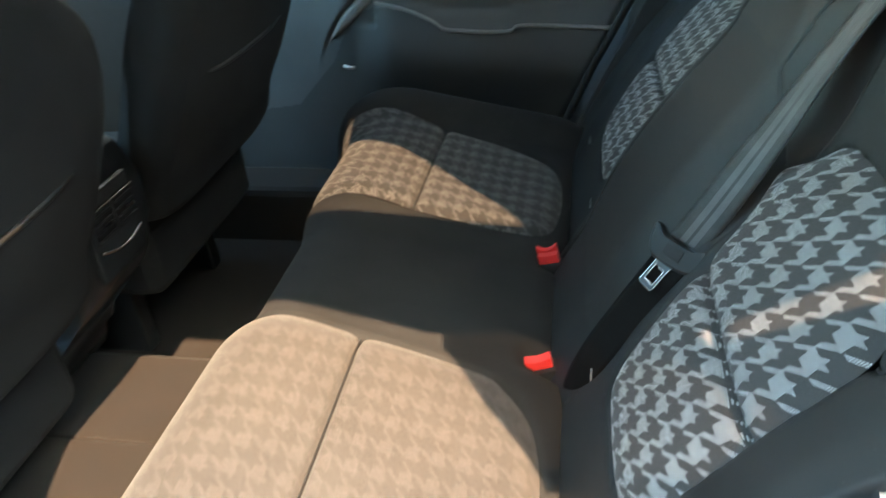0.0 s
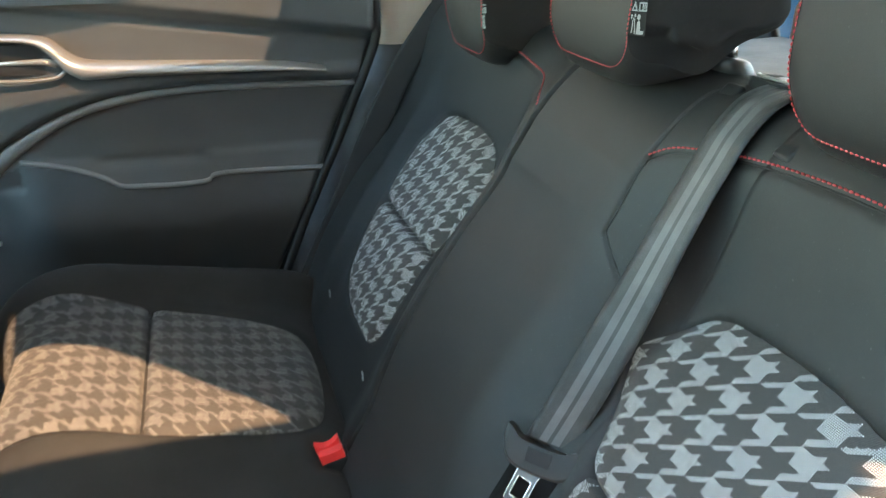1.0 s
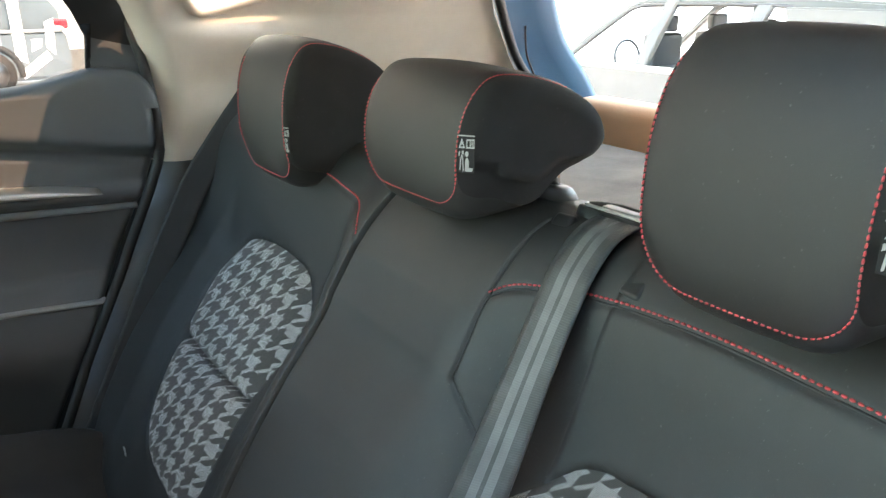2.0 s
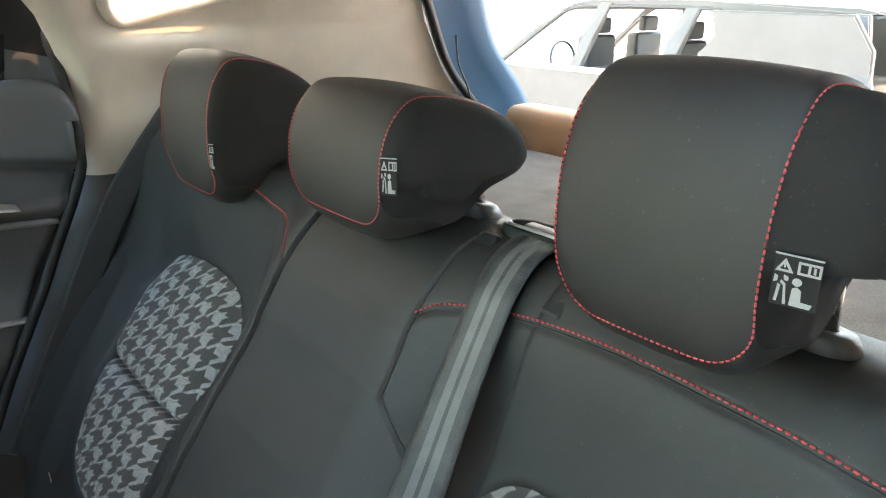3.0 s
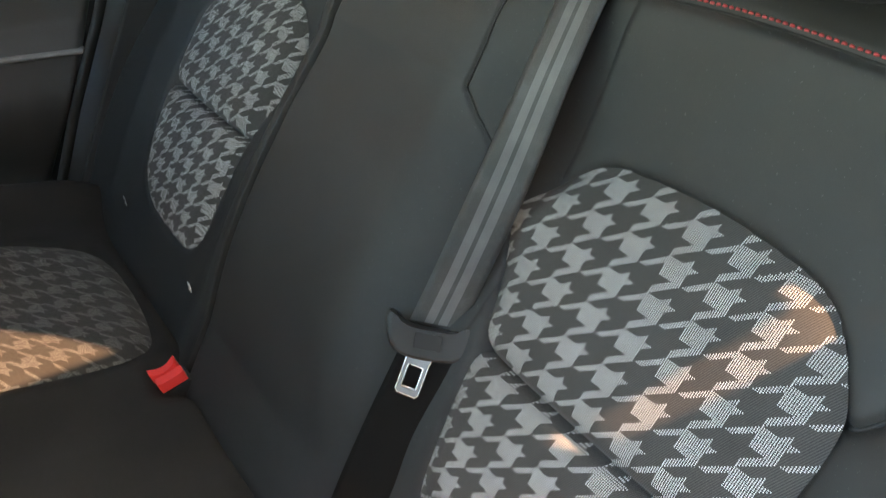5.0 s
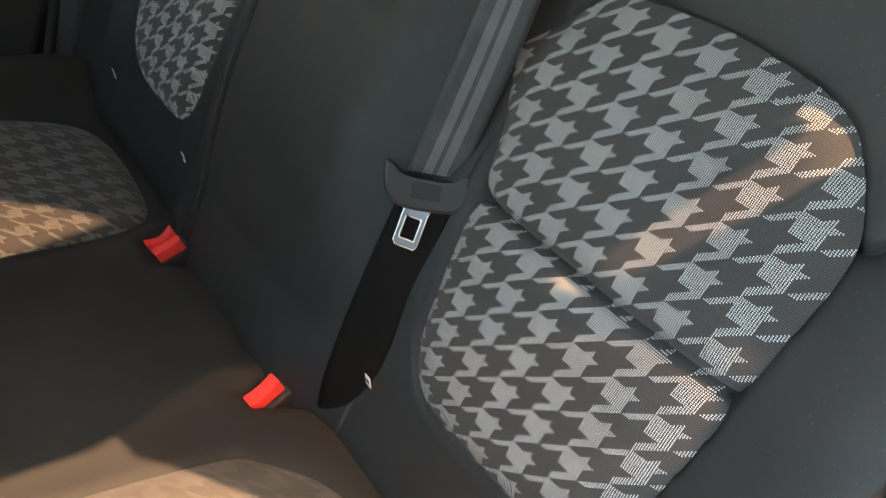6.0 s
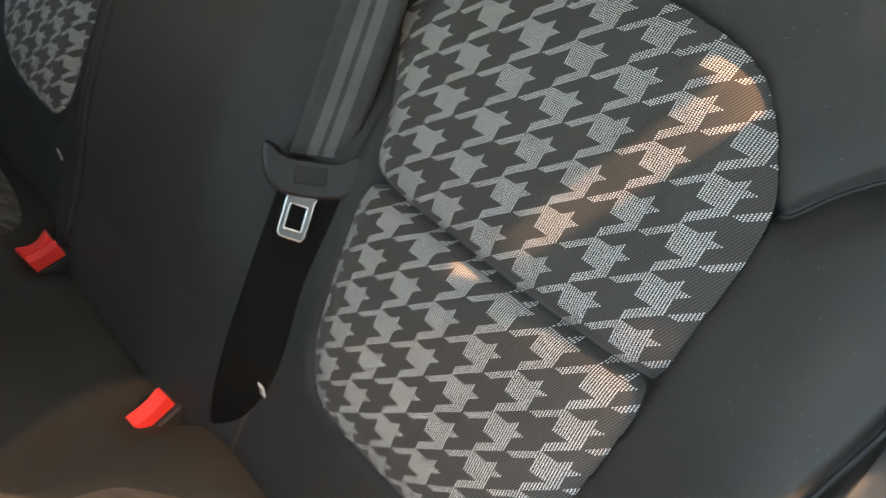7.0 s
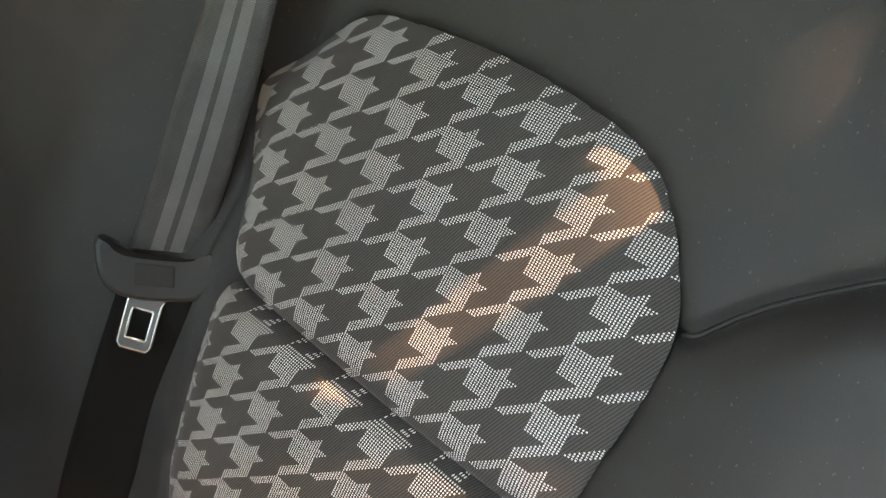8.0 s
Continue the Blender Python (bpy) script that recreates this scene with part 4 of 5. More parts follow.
right_door = thing("door_1", "closed rear door with dark grey card, silver armrest strip and map pocket", "car door", (-0.3, 0.80, 0.4), kind="structure")
zz = np.concatenate([np.arange(0.36, 1.245, 0.006)])
cc = np.linspace(0, 1, 230)
Z, C = np.meshgrid(zz, cc, indexing="ij")
X1 = np.interp(Z, *EDGE_X)
X = -1.15 + (X1 + 1.15) * C
YD = door_y(X) - door_relief(X, Z) + 0.030 * np.clip(1 - (X1 - X) / 0.02, 0, 1) ** 2
card = np.stack([X, YD, Z], -1).reshape(-1, 3)
# below this line the card takes a darker tone
LOWER = ([-1.15, -0.78, -0.66, -0.60, -0.53] + [p[0] for p in POCKET[1:]], [0.60, 0.66, 0.78, 0.89, 0.922] + [p[1] - 0.004 for p in POCKET[1:]])
faces = grid_faces(len(zz), 230)
low = [card[list(q), 2].mean() < np.interp(card[list(q), 0].mean(), *LOWER) for q in faces]
for part_name, flag, cloth, lab in (("door_card", False, PLASTIC_SOFT, "dark grey moulded door card"), ("lower_card", True, DARK_CARD, "darker lower door card with map pocket")):
    part_faces = [q for q, k in zip(faces, low) if k == flag]
    used = sorted({i for q in part_faces for i in q})
    at = {i: n for n, i in enumerate(used)}
    solid(part_name, card[used], [tuple(at[i] for i in q) for q in part_faces], cloth, right_door, lab)


def strip(name, top, low, material, parent, label, n=90, proud=0.006, body=0.010):
    a, b = smooth_line(top, n), smooth_line(low, n)
    v = []
    for p, q in zip(a, b):
        for k, h in ((0.0, -body), (0.0, 0.4 * proud), (0.15, proud), (0.5, proud * 1.25), (0.85, proud), (1.0, 0.4 * proud), (1.0, -body)):
            x, z = p * (1 - k) + q * k
            rel = float(door_relief(np.array(x), np.array((p[1] + q[1]) / 2)))
            v.append((x, door_y(x) - rel - h, z))
    f = grid_faces(n, 7) + [tuple(range(7)), tuple((n - 1) * 7 + k for k in range(7))]
    return solid(name, v, f, material, parent, label)


strip("armrest_strip", ARM_TOP, ARM_LOW, SATIN, right_door, "satin silver armrest strip", proud=0.034, body=0.02)
# moulding and pocket lip: sunlight is in their paler grey
strip("curved_strip", CURVE_TOP[:8] + [(-0.655, 0.842)], CURVE_LOW[:8] + [(-0.653, 0.840)], GREY_TRIM_LIT, right_door, "curved moulding, pale grey for the sun on it", proud=0.007, body=0.02)
strip("pocket_lip", [(x, z + 0.0045) for x, z in POCKET], [(x, z - 0.0045) for x, z in POCKET], GREY_TRIM_LIT, right_door, "lip of the map pocket, pale grey for the sun", proud=0.006)
# pull handle in its recess
tube("inner_handle", [(x, door_y(x) - 0.020, z) for x, z in ((-0.420, 1.112), (-0.44, 1.119), (-0.47, 1.119), (-0.545, 1.119))], [0.006, 0.006, 0.0045, 0.0035], SATIN, right_door, "silver inner door handle", sides=10)
tube("recess_rim", smooth_line([(-0.41, 0.770, 1.100), (-0.425, 0.772, 1.090), (-0.472, 0.776, 1.087), (-0.515, 0.779, 1.089), (-0.536, 0.781, 1.095), (-0.559, 0.783, 1.116), (-0.575, 0.785, 1.136), (-0.60, 0.787, 1.152)], 40), 0.0035, SATIN, right_door, "silver rim of the handle recess", sides=8)
prism("handle_recess", [(-0.405, 1.092), (-0.425, 1.122), (-0.455, 1.148), (-0.585, 1.154), (-0.55, 1.100)], "y", 0.784, 0.792, PLASTIC, right_door, "dark recess behind the handle")
tube("pocket_clip", [(x, door_y(x) - 0.012, z) for x, z in ((-0.60, 0.772), (-0.615, 0.770), (-0.63, 0.775))], 0.005, SATIN, right_door, "small silver clip", sides=8)
# sill, frame and glass
sill_top = [(-1.15, 1.235), (-0.5, 1.248), (-0.231, 1.252), (-0.107, 1.255), (-0.019, 1.264), (0.056, 1.282), (0.10, 1.283), (0.128, 1.279), (0.145, 1.268), (0.156, 1.250), (0.160, 1.226)]
v = []
sl = smooth_line(sill_top, 120)
for x, z in sl:
    low = min(1.215, z - 0.004)
    for k, dy, dz in ((0.0, -0.0295, 0), (0.5, -0.0300, 0), (1.0, -0.0290, -0.016), (1.0, -0.0225, -0.004), (1.0, -0.005, 0.0), (1.0, 0.018, -0.003), (1.0, 0.022, -0.03)):
        v.append((x, door_y(x) + dy, max(low, low + (z + dz - low) * k) if k < 1 else max(low - 0.01, z + dz)))
solid("window_sill", v, grid_faces(120, 7), PLASTIC_SOFT, right_door, "rounded dark window sill")
tube("sill_seal", [(x, door_y(x) + 0.003, z + 0.0015) for x, z in sl[:80]], 0.0035, RUBBER, right_door, "black glass seal", sides=6)
prism("quarter_panel", [(0.068, 1.26), (0.074, 1.33), (0.086, 1.42), (0.10, 1.45), (0.118, 1.42), (0.148, 1.30), (0.160, 1.20), (0.150, 1.15), (0.068, 1.20)], "y", 0.731, 0.746, PLASTIC_SOFT, right_door, "dark quarter panel", bevel=0.004)
tube("window_channel", [(0.066, 0.738, 1.265), (0.073, 0.735, 1.33), (0.084, 0.722, 1.42)], 0.0055, RUBBER, right_door, "black window channel", sides=8)
solid("window_glass", [(-1.1, door_y(-1.1) + 0.004, 1.20), (0.066, 0.742, 1.24), (0.090, 0.70, 1.46), (-1.0, 0.80, 1.46)], [(0, 1, 2, 3)], DOOR_GLASS, right_door, "tinted side window", smooth=False)
tube("door_seal", [(np.interp(z, *EDGE_X) - 0.001, door_y(0.1) - 0.018, z) for z in np.linspace(0.5, 1.36, 40)], 0.009, RUBBER, right_door, "black rubber door seal", sides=8)

# ---- pillar, side trim, headliner ----
PILLAR_F = [(1.112, 0.157), (1.15, 0.165), (1.207, 0.167), (1.25, 0.163), (1.298, 0.150), (1.34, 0.135), (1.383, 0.115), (1.42, 0.085), (1.45, 0.03)]


def side_y(x, z):
    y = np.interp(z, [1.05, 1.12, 1.25, 1.36, 1.43, 1.47], [0.735, 0.728, 0.700, 0.655, 0.60, 0.52])
    return y - 0.05 * np.clip(x - 0.35, 0, 1)


side_trim = thing("side_trim", "beige plastic pillar and rear side trim running up to the headliner", "car trim", (0.3, 0.70, 1.1), kind="structure")
zz = np.linspace(1.112, 1.475, 60)
cc = np.concatenate([np.linspace(0, 0.12, 16), np.linspace(0.13, 1, 60)])
Z, C = np.meshgrid(zz, cc, indexing="ij")
X0 = np.interp(Z, [p[0] for p in PILLAR_F], [p[1] for p in PILLAR_F])
X1 = np.interp(Z, [1.10, 1.158, 1.251, 1.323, 1.40, 1.47], [1.05, 1.0, 0.915, 0.86, 0.80, 0.75])
X = X0 + (X1 - X0) * C
nose = np.clip(1 - (X - X0) / 0.045, 0, 1)
# a recess round the small rear quarter window
rec = np.exp(-(((X - 0.32) / 0.13) ** 4 + ((Z - 1.405) / 0.055) ** 4))
Y = side_y(X, Z) + 0.035 * nose ** 2.2 + 0.030 * rec
keep = [f for f in grid_faces(60, len(cc))]
flatX, flatZ = X.ravel(), Z.ravel()
PORT = [(0.205, 1.418), (0.212, 1.392), (0.232, 1.372), (0.26, 1.373), (0.32, 1.388), (0.385, 1.406), (0.42, 1.43), (0.40, 1.452), (0.23, 1.452)]
keep = [f for f in keep if not within(flatX[list(f)].mean(), flatZ[list(f)].mean(), PORT)]
solid("panel", np.stack([X, Y, Z], -1).reshape(-1, 3), keep, BEIGE, side_trim, "beige grained plastic panel")
rim = smooth_line(PORT, 60, closed=True)
rim = [(x, float(side_y(x, z)) + 0.030 * math.exp(-(((x - 0.32) / 0.13) ** 4 + ((z - 1.405) / 0.055) ** 4)), z) for x, z in rim]
tube("window_surround", rim + rim[:2], 0.011, BEIGE, side_trim, "rounded beige window surround", sides=10, cap=False)
solid("quarter_glass", [(0.17, 0.72, 1.35), (0.47, 0.71, 1.35), (0.47, 0.66, 1.465), (0.17, 0.67, 1.465)], [(0, 1, 2, 3)], CLEAR, side_trim, "small rear quarter window", smooth=False)
solid("edge_cap", [(x, side_y(x, 1.112) + 0.035 * max(0, 1 - (x - 0.157) / 0.045) ** 2.2 + dy, 1.112 - dz) for dy, dz in ((0, 0), (0.04, 0.001)) for x in np.linspace(0.157, 1.0, 30)], grid_faces(2, 30), BEIGE, side_trim)
lower_trim = thing("lower_pillar_trim", "dark grey lower pillar trim between door and backrest", "car trim", (0.15, 0.71, 0.6), kind="structure")
zz = np.linspace(0.40, 1.112, 40)
v = []
for z in zz:
    x0 = float(np.interp(z, *EDGE_X)) + 0.020
    for k in np.linspace(0, 1, 12):
        x = x0 + k * 0.22
        v.append((x, 0.742 + 0.03 * max(0, 1 - k / 0.15) ** 2 - 0.02 * k, z))
solid("panel", v, grid_faces(40, 12), PLASTIC_SOFT, lower_trim, "dark grey plastic")

headliner = thing("headliner", "beige cloth headliner with two tinted roof panes", "headliner", (0, 0, 1.54), kind="structure")
ROOF = ([-0.74, -0.68, -0.60, 0.0, 0.46, 0.54, 0.72], [1.475, 1.515, 1.54, 1.55, 1.53, 1.47, 1.452])
PANE_REAR = ([-0.7, -0.665, -0.584, -0.496, -0.432, -0.364, -0.299, -0.27, -0.25, -0.13], [0.21, 0.233, 0.232, 0.157, 0.08, 0.01, -0.085, -0.156, -0.22, -0.235])
PANES = ((-0.56, -0.13, lambda y: float(np.interp(y, *PANE_REAR))), (0.36, 0.50, lambda y: 0.11))
ys_r = sorted(set([-0.74, -0.72, -0.05, 0.05, 0.18, 0.50, 0.54, 0.72] + list(np.linspace(-0.70, -0.13, 58)) + [0.36, 0.40, 0.46]))
v, f = [], []
for y0, y1 in zip(ys_r, ys_r[1:]):
    spans = [(-1.15, -1.15, 1.10, 1.10)]
    for lo, hi, edge in PANES:
        if y0 >= lo - 1e-6 and y1 <= hi + 1e-6:
            spans = [(-1.15, -1.15, -0.24 if lo < 0 else -0.38, -0.24 if lo < 0 else -0.38), (edge(y0), edge(y1), 1.10, 1.10)]
    za, zb = float(np.interp(y0, *ROOF)), float(np.interp(y1, *ROOF))
    if y1 <= -0.719:
        spans = [(-1.15, -1.15, 1.10, 1.10)]
    if y0 >= 0.539:
        spans = [(-1.15, -1.15, 0.12, 0.12)]
    for a0, a1, b0, b1 in spans:
        k = len(v)
        v += [(a0, y0, za), (b0, y0, za), (b1, y1, zb), (a1, y1, zb)]
        f.append((k, k + 1, k + 2, k + 3))
solid("lining", v, f, BEIGE, headliner, "beige cloth lining", smooth=False)
for lo, hi, edge in PANES:
    boxed("roof_pane", (-1.0, lo - 0.09, 1.556), (0.50, hi + 0.06, 1.561), TINTED if lo < 0 else TINTED_DARK, headliner, bevel=0, label="tinted glass roof pane")

# ---- parcel shelf and tail opening ----
shelf = thing("parcel_shelf", "dark grey felt parcel shelf behind the rear backrests", "parcel shelf", (0.7, 0, 1.09))
bm = bmesh.new()
box(bm, (0.455, -0.56, 1.085), (0.965, 0.54, 1.105), 0.005)
box(bm, (0.425, -0.56, 1.087), (0.450, 0.54, 1.125), 0.006)
from_bm("board", bm, SHELF, shelf, "felt covered board")
tube("front_beading", [(0.462, y, 1.107) for y in np.linspace(-0.55, 0.53, 12)], 0.004, SHELF, shelf, "sewn felt edge", sides=8)
tail = thing("tail_opening", "blue painted tail opening with black rubber seal and tan sunlit sill trim", "car body", (1.0, 0, 1.0), kind="structure")
SEAL = [(0.70, 0.50, 1.47), (0.80, 0.585, 1.405), (0.868, 0.63, 1.323), (0.921, 0.65, 1.251), (1.007, 0.655, 1.158), (1.06, 0.655, 1.07), (1.09, 0.655, 0.95)]
tube("seal", smooth_line(SEAL, 50), 0.010, RUBBER, tail, "black rubber seal", sides=10)
flange = []
for p in smooth_line(SEAL, 50):
    flange += [(p[0] - 0.006, p[1] + 0.004, p[2] + 0.004), (p[0] - 0.004, p[1] + 0.035, p[2] + 0.014), (p[0], p[1] + 0.10, p[2] + 0.03)]
solid("seal_flange", flange, grid_faces(50, 3), RUBBER, tail, "black flange behind the seal")
jamb = smooth_line([(p[0] - 0.010, p[1] + 0.008, p[2] + 0.002) for p in SEAL], 50)
v = []
for i, p in enumerate(jamb):
    for k, (dx, dy, dz) in enumerate(((0, 0, 0), (0.035, 0.003, 0.012), (0.075, -0.004, 0.024), (0.105, -0.012, 0.034), (0.125, 0.0, 0.04), (0.14, 0.05, 0.045))):
        v.append((p[0] + dx * 1.25, p[1] + dy, p[2] + dz))
solid("jamb", v, grid_faces(50, 6), BLUE, tail, "blue painted body jamb")
tube("gas_strut_cable", smooth_line([(0.90, 0.610, 1.33), (0.915, 0.618, 1.27), (0.945, 0.622, 1.22), (0.965, 0.63, 1.18)], 14), 0.0022, RUBBER, tail, "thin black cable", sides=6)
bm = bmesh.new()
box(bm, (1.03, -0.62, 0.96), (1.13, 0.60, 1.175), 0.035, 4)
from_bm("sill_trim", bm, TAN, tail, "tan plastic tail sill trim", smooth=True)

# ---- floor, tunnel, front seats ----
floor = thing("floor", "dark carpeted car floor", "floor", (0, 0, 0.3), kind="structure")
boxed("carpet", (-2.0, -0.72, 0.27), (1.10, 0.90, 0.31), CARPET, floor, bevel=0.005)
bm = bmesh.new()
box(bm, (-1.9, -0.14, 0.30), (-0.50, 0.075, 0.435), 0.05, 4)
from_bm("tunnel", bm, CARPET, floor, "carpeted centre tunnel", smooth=True)
mat_ob = thing("floor_mat", "brownish dark carpet mat over the rear footwell", "floor mat", (-0.75, -0.1, 0.435))
bm = bmesh.new()
box(bm, (-1.0, -0.182, 0.437), (-0.56, 0.035, 0.449), 0.005)
box(bm, (-1.0, -0.60, 0.437), (-0.56, -0.187, 0.449), 0.005)
from_bm("carpet", bm, CARPET, mat_ob, "two carpet flaps")


def front_seat(yc, label):
    ob = thing("front_seat", label, "car seat", (-0.95, yc, 0.45), "front seats")
    prof = smooth_line([(-0.83, 0.68), (-0.795, 0.695), (-0.780, 0.735), (-0.765, 0.785), (-0.715, 0.88), (-0.655, 1.02), (-0.625, 1.10), (-0.615, 1.17), (-0.65, 1.21), (-0.71, 1.19), (-0.76, 1.08), (-0.83, 0.90), (-0.90, 0.76), (-0.92, 0.70), (-0.88, 0.675)], 72, closed=True)
    mid = prof.mean(0)
    v, n = [], 0
    for t in np.linspace(-1, 1, 31):
        k = 1 - 0.10 * abs(t) ** 6
        w = 0.265
        for p in prof:
            q = mid + (p - mid) * k
            taper = 1 - 0.18 * step01(1.0, 1.28, np.array(q[1]))
            v.append((q[0], yc + t * w * float(taper), q[1]))
        n += 1
    f = grid_faces(n, 72, True) + [tuple(range(72)), tuple((n - 1) * 72 + k for k in range(72))]
    solid("backrest", v, f, CLOTH, ob, "black cloth seat back")
    boxed("cushion", (-1.40, yc - 0.25, 0.50), (-0.86, yc + 0.25, 0.68), CLOTH, ob, bevel=0.05, segments=4)
    boxed("rail", (-1.25, yc - 0.19, 0.31), (-0.98, yc - 0.15, 0.51), PLASTIC, ob, bevel=0.005)
    boxed("rail", (-1.25, yc + 0.15, 0.31), (-0.98, yc + 0.19, 0.51), PLASTIC, ob, bevel=0.005)
    # a map pocket sewn on the back
    pk = smooth_line([(yc - 0.19, 0.97), (yc - 0.10, 0.955), (yc + 0.10, 0.955), (yc + 0.19, 0.97)], 20)
    tube("pocket_hem", [(-0.683, y, z) for y, z in pk], 0.006, VINYL, ob, "hem of the seat-back pocket", sides=8)
    return ob


front_seat(-0.385, "black cloth front seat, lower back edge in sunlight")
front_seat(0.39, "black cloth front seat in shade, beside the console")
console = thing("centre_console", "black centre console rear end with chrome-edged air vents", "console", (-0.85, 0.0, 0.435))
prism("body", [tuple(p) for p in smooth_line([(-1.5, 0.43), (-1.02, 0.43), (-0.97, 0.50), (-0.88, 0.60), (-0.815, 0.68), (-0.80, 0.76), (-0.80, 0.85), (-0.825, 0.895), (-0.90, 0.905), (-1.5, 0.90)], 60, closed=True)], "y", -0.10, 0.10, PLASTIC, console, "black plastic console body", bevel=0.012, smooth=True)
boxed("vent_panel", (-0.802, -0.080, 0.70), (-0.790, 0.056, 0.85), PLASTIC, console, bevel=0.005, label="glossy black vent panel")
for y0 in (-0.072, -0.008):
    v = boxed("vent", (-0.792, y0, 0.768), (-0.786, y0 + 0.056, 0.826), RUBBER, console, bevel=0.002, label="air vent")
    for k in range(4):
        boxed("slat", (-0.786, y0 + 0.004, 0.774 + 0.0135 * k), (-0.782, y0 + 0.052, 0.778 + 0.0135 * k), PLASTIC, v, bevel=0.001)
    boxed("vent_tab", (-0.783, y0 + 0.018, 0.797), (-0.774, y0 + 0.038, 0.803), CHROME, v, bevel=0.001, label="silver vent tab")
    boxed("vent_rim", (-0.788, y0, 0.826), (-0.782, y0 + 0.056, 0.829), CHROME, v, bevel=0.001, label="chrome rim line")
tube("chrome_edge", smooth_line([(-0.786, -0.070, 0.757), (-0.784, -0.03, 0.744), (-0.784, 0.005, 0.742), (-0.786, 0.045, 0.750)], 20), 0.0034, CHROME, console, "chrome edge line", sides=8)

# ---- left side of the body: open doorway ----
body = thing("body_side", "blue body side with an open doorway, pillar and roof rail", "car body", (0.2, -0.75, 0.5), kind="structure")
DOORWAY = [(0.18, 0.42), (0.20, 0.7), (0.204, 0.95), (0.198, 1.052), (0.105, 1.087), (0.090, 1.146), (0.068, 1.21), (0.060, 1.25), (0.055, 1.285), (0.050, 1.31), (0.040, 1.342)]
ROOF_EDGE = [(0.018, 1.362), (-0.03, 1.376), (-0.112, 1.397), (-0.20, 1.420), (-0.28, 1.428), (-0.35, 1.435), (-0.53, 1.435), (-0.575, 1.40), (-0.60, 1.30), (-0.63, 1.18), (-0.66, 1.0), (-0.68, 0.8), (-0.69, 0.5)]
QUARTER_LIGHT = [(0.109, 1.060), (0.105, 1.072), (0.228, 1.072), (0.228, 1.352), (0.20, 1.372), (0.176, 1.384), (0.11, 1.378), (0.064, 1.366)]


def flat_panel(name, outline, y, material, parent, label, thick=0.0):
    bm = bmesh.new()
    vs = [bm.verts.new((x, y, z)) for x, z in outline]
    for i in range(len(vs)):
        bm.edges.new((vs[i], vs[(i + 1) % len(vs)]))
    bmesh.ops.triangle_fill(bm, use_beauty=True, use_dissolve=False, edges=list(bm.edges))
    if thick:
        more = bmesh.ops.extrude_face_region(bm, geom=list(bm.faces))
        for g in more["geom"]:
            if isinstance(g, bmesh.types.BMVert):
                g.co.y -= thick
    return from_bm(name, bm, material, parent, label)


flat_panel("frame", DOORWAY[:4] + QUARTER_LIGHT + ROOF_EDGE + [(-0.73, 0.5), (-0.73, 1.49), (0.232, 1.49), (0.232, 0.42)], -0.730, BEIGE, body, "pillar and roof rail trim", -0.015)
flat_panel("quarter_light", DOORWAY[4:] + [(0.047, 1.362), (0.052, 1.42), (0.245, 1.42), (0.245, 1.058), (0.106, 1.060)], -0.742, PRIVACY, body, "dark tinted quarter light")
boxed("rail_cover", (-1.15, -0.775, 1.476), (1.1, -0.735, 1.54), BLUE, body, bevel=0.01)
# unseen rear quarter; its window gap is cut to cast the sun streak
bm = bmesh.new()
for ring in ([(0.23, 0.35), (1.10, 0.35), (1.10, 1.485), (0.23, 1.485)],
             [(0.256, 1.281), (0.274, 1.2865), (0.285, 1.292), (0.300, 1.299), (0.3215, 1.303), (0.332, 1.320), (0.341, 1.345), (0.342, 1.363), (0.333, 1.363), (0.326, 1.344), (0.315, 1.338), (0.305, 1.332), (0.291, 1.323), (0.276, 1.314), (0.256, 1.304)]):
    vs = [bm.verts.new((x, -0.731, z)) for x, z in ring]
    for i in range(len(vs)):
        bm.edges.new((vs[i], vs[(i + 1) % len(vs)]))
bmesh.ops.triangle_fill(bm, use_beauty=True, use_dissolve=False, edges=list(bm.edges))
from_bm("rear_quarter", bm, BEIGE, body, "rear quarter panel with a slim window gap")
# pane added over the gap to weaken the sun through it
flat_panel("streak_filter_pane", [(0.245, 1.27), (0.345, 1.27), (0.350, 1.37), (0.245, 1.37)], -0.7345, TINTED_DARK, body, "tinted pane added to dim the sun streak")
boxed("door_sill", (-1.0, -0.80, 0.25), (0.2, -0.66, 0.40), BLUE, body, bevel=0.02)
boxed("middle_pillar", (-0.98, -0.775, 0.30), (-0.71, -0.7505, 1.49), BEIGE, body, bevel=0.02)
boxed("quarter", (0.25, -0.80, 0.25), (1.1, -0.742, 1.06), BLUE, body, bevel=0.01)
shell = thing("body_shell", "blue painted body shell round the cabin", "car body", (0, 0.9, 0.3), kind="structure")
boxed("body_panel", (-2.0, 0.895, 0.2), (1.15, 0.935, 1.16), BLUE, shell, bevel=0.02)
boxed("roof_skin", (0.52, -0.72, 1.565), (1.12, 0.58, 1.575), BLUE, shell, bevel=0.008)
boxed("front_bulkhead", (-2.1, -0.76, 0.3), (-2.0, 0.88, 1.05), PLASTIC_SOFT, shell, bevel=0.02)
boxed("under_tray", (-2.1, -0.80, 0.05), (1.2, 0.9, 0.25), RUBBER, shell, bevel=0.02)

# dark jamb behind the right door's rear edge
v = []
for z in np.linspace(0.40, 1.46, 50):
    e = float(np.interp(z, *EDGE_X)) if z < 1.25 else float(np.interp(z, [p[0] for p in PILLAR_F], [p[1] for p in PILLAR_F]))
    y = float(side_y(0.15, max(z, 1.06))) + 0.055 if z > 1.06 else 0.795
    v += [(e - (0.10 if z < 1.285 else 0.07), y + 0.01, z), (e + 0.02, y, z), (e + 0.09, y - 0.005, z)]
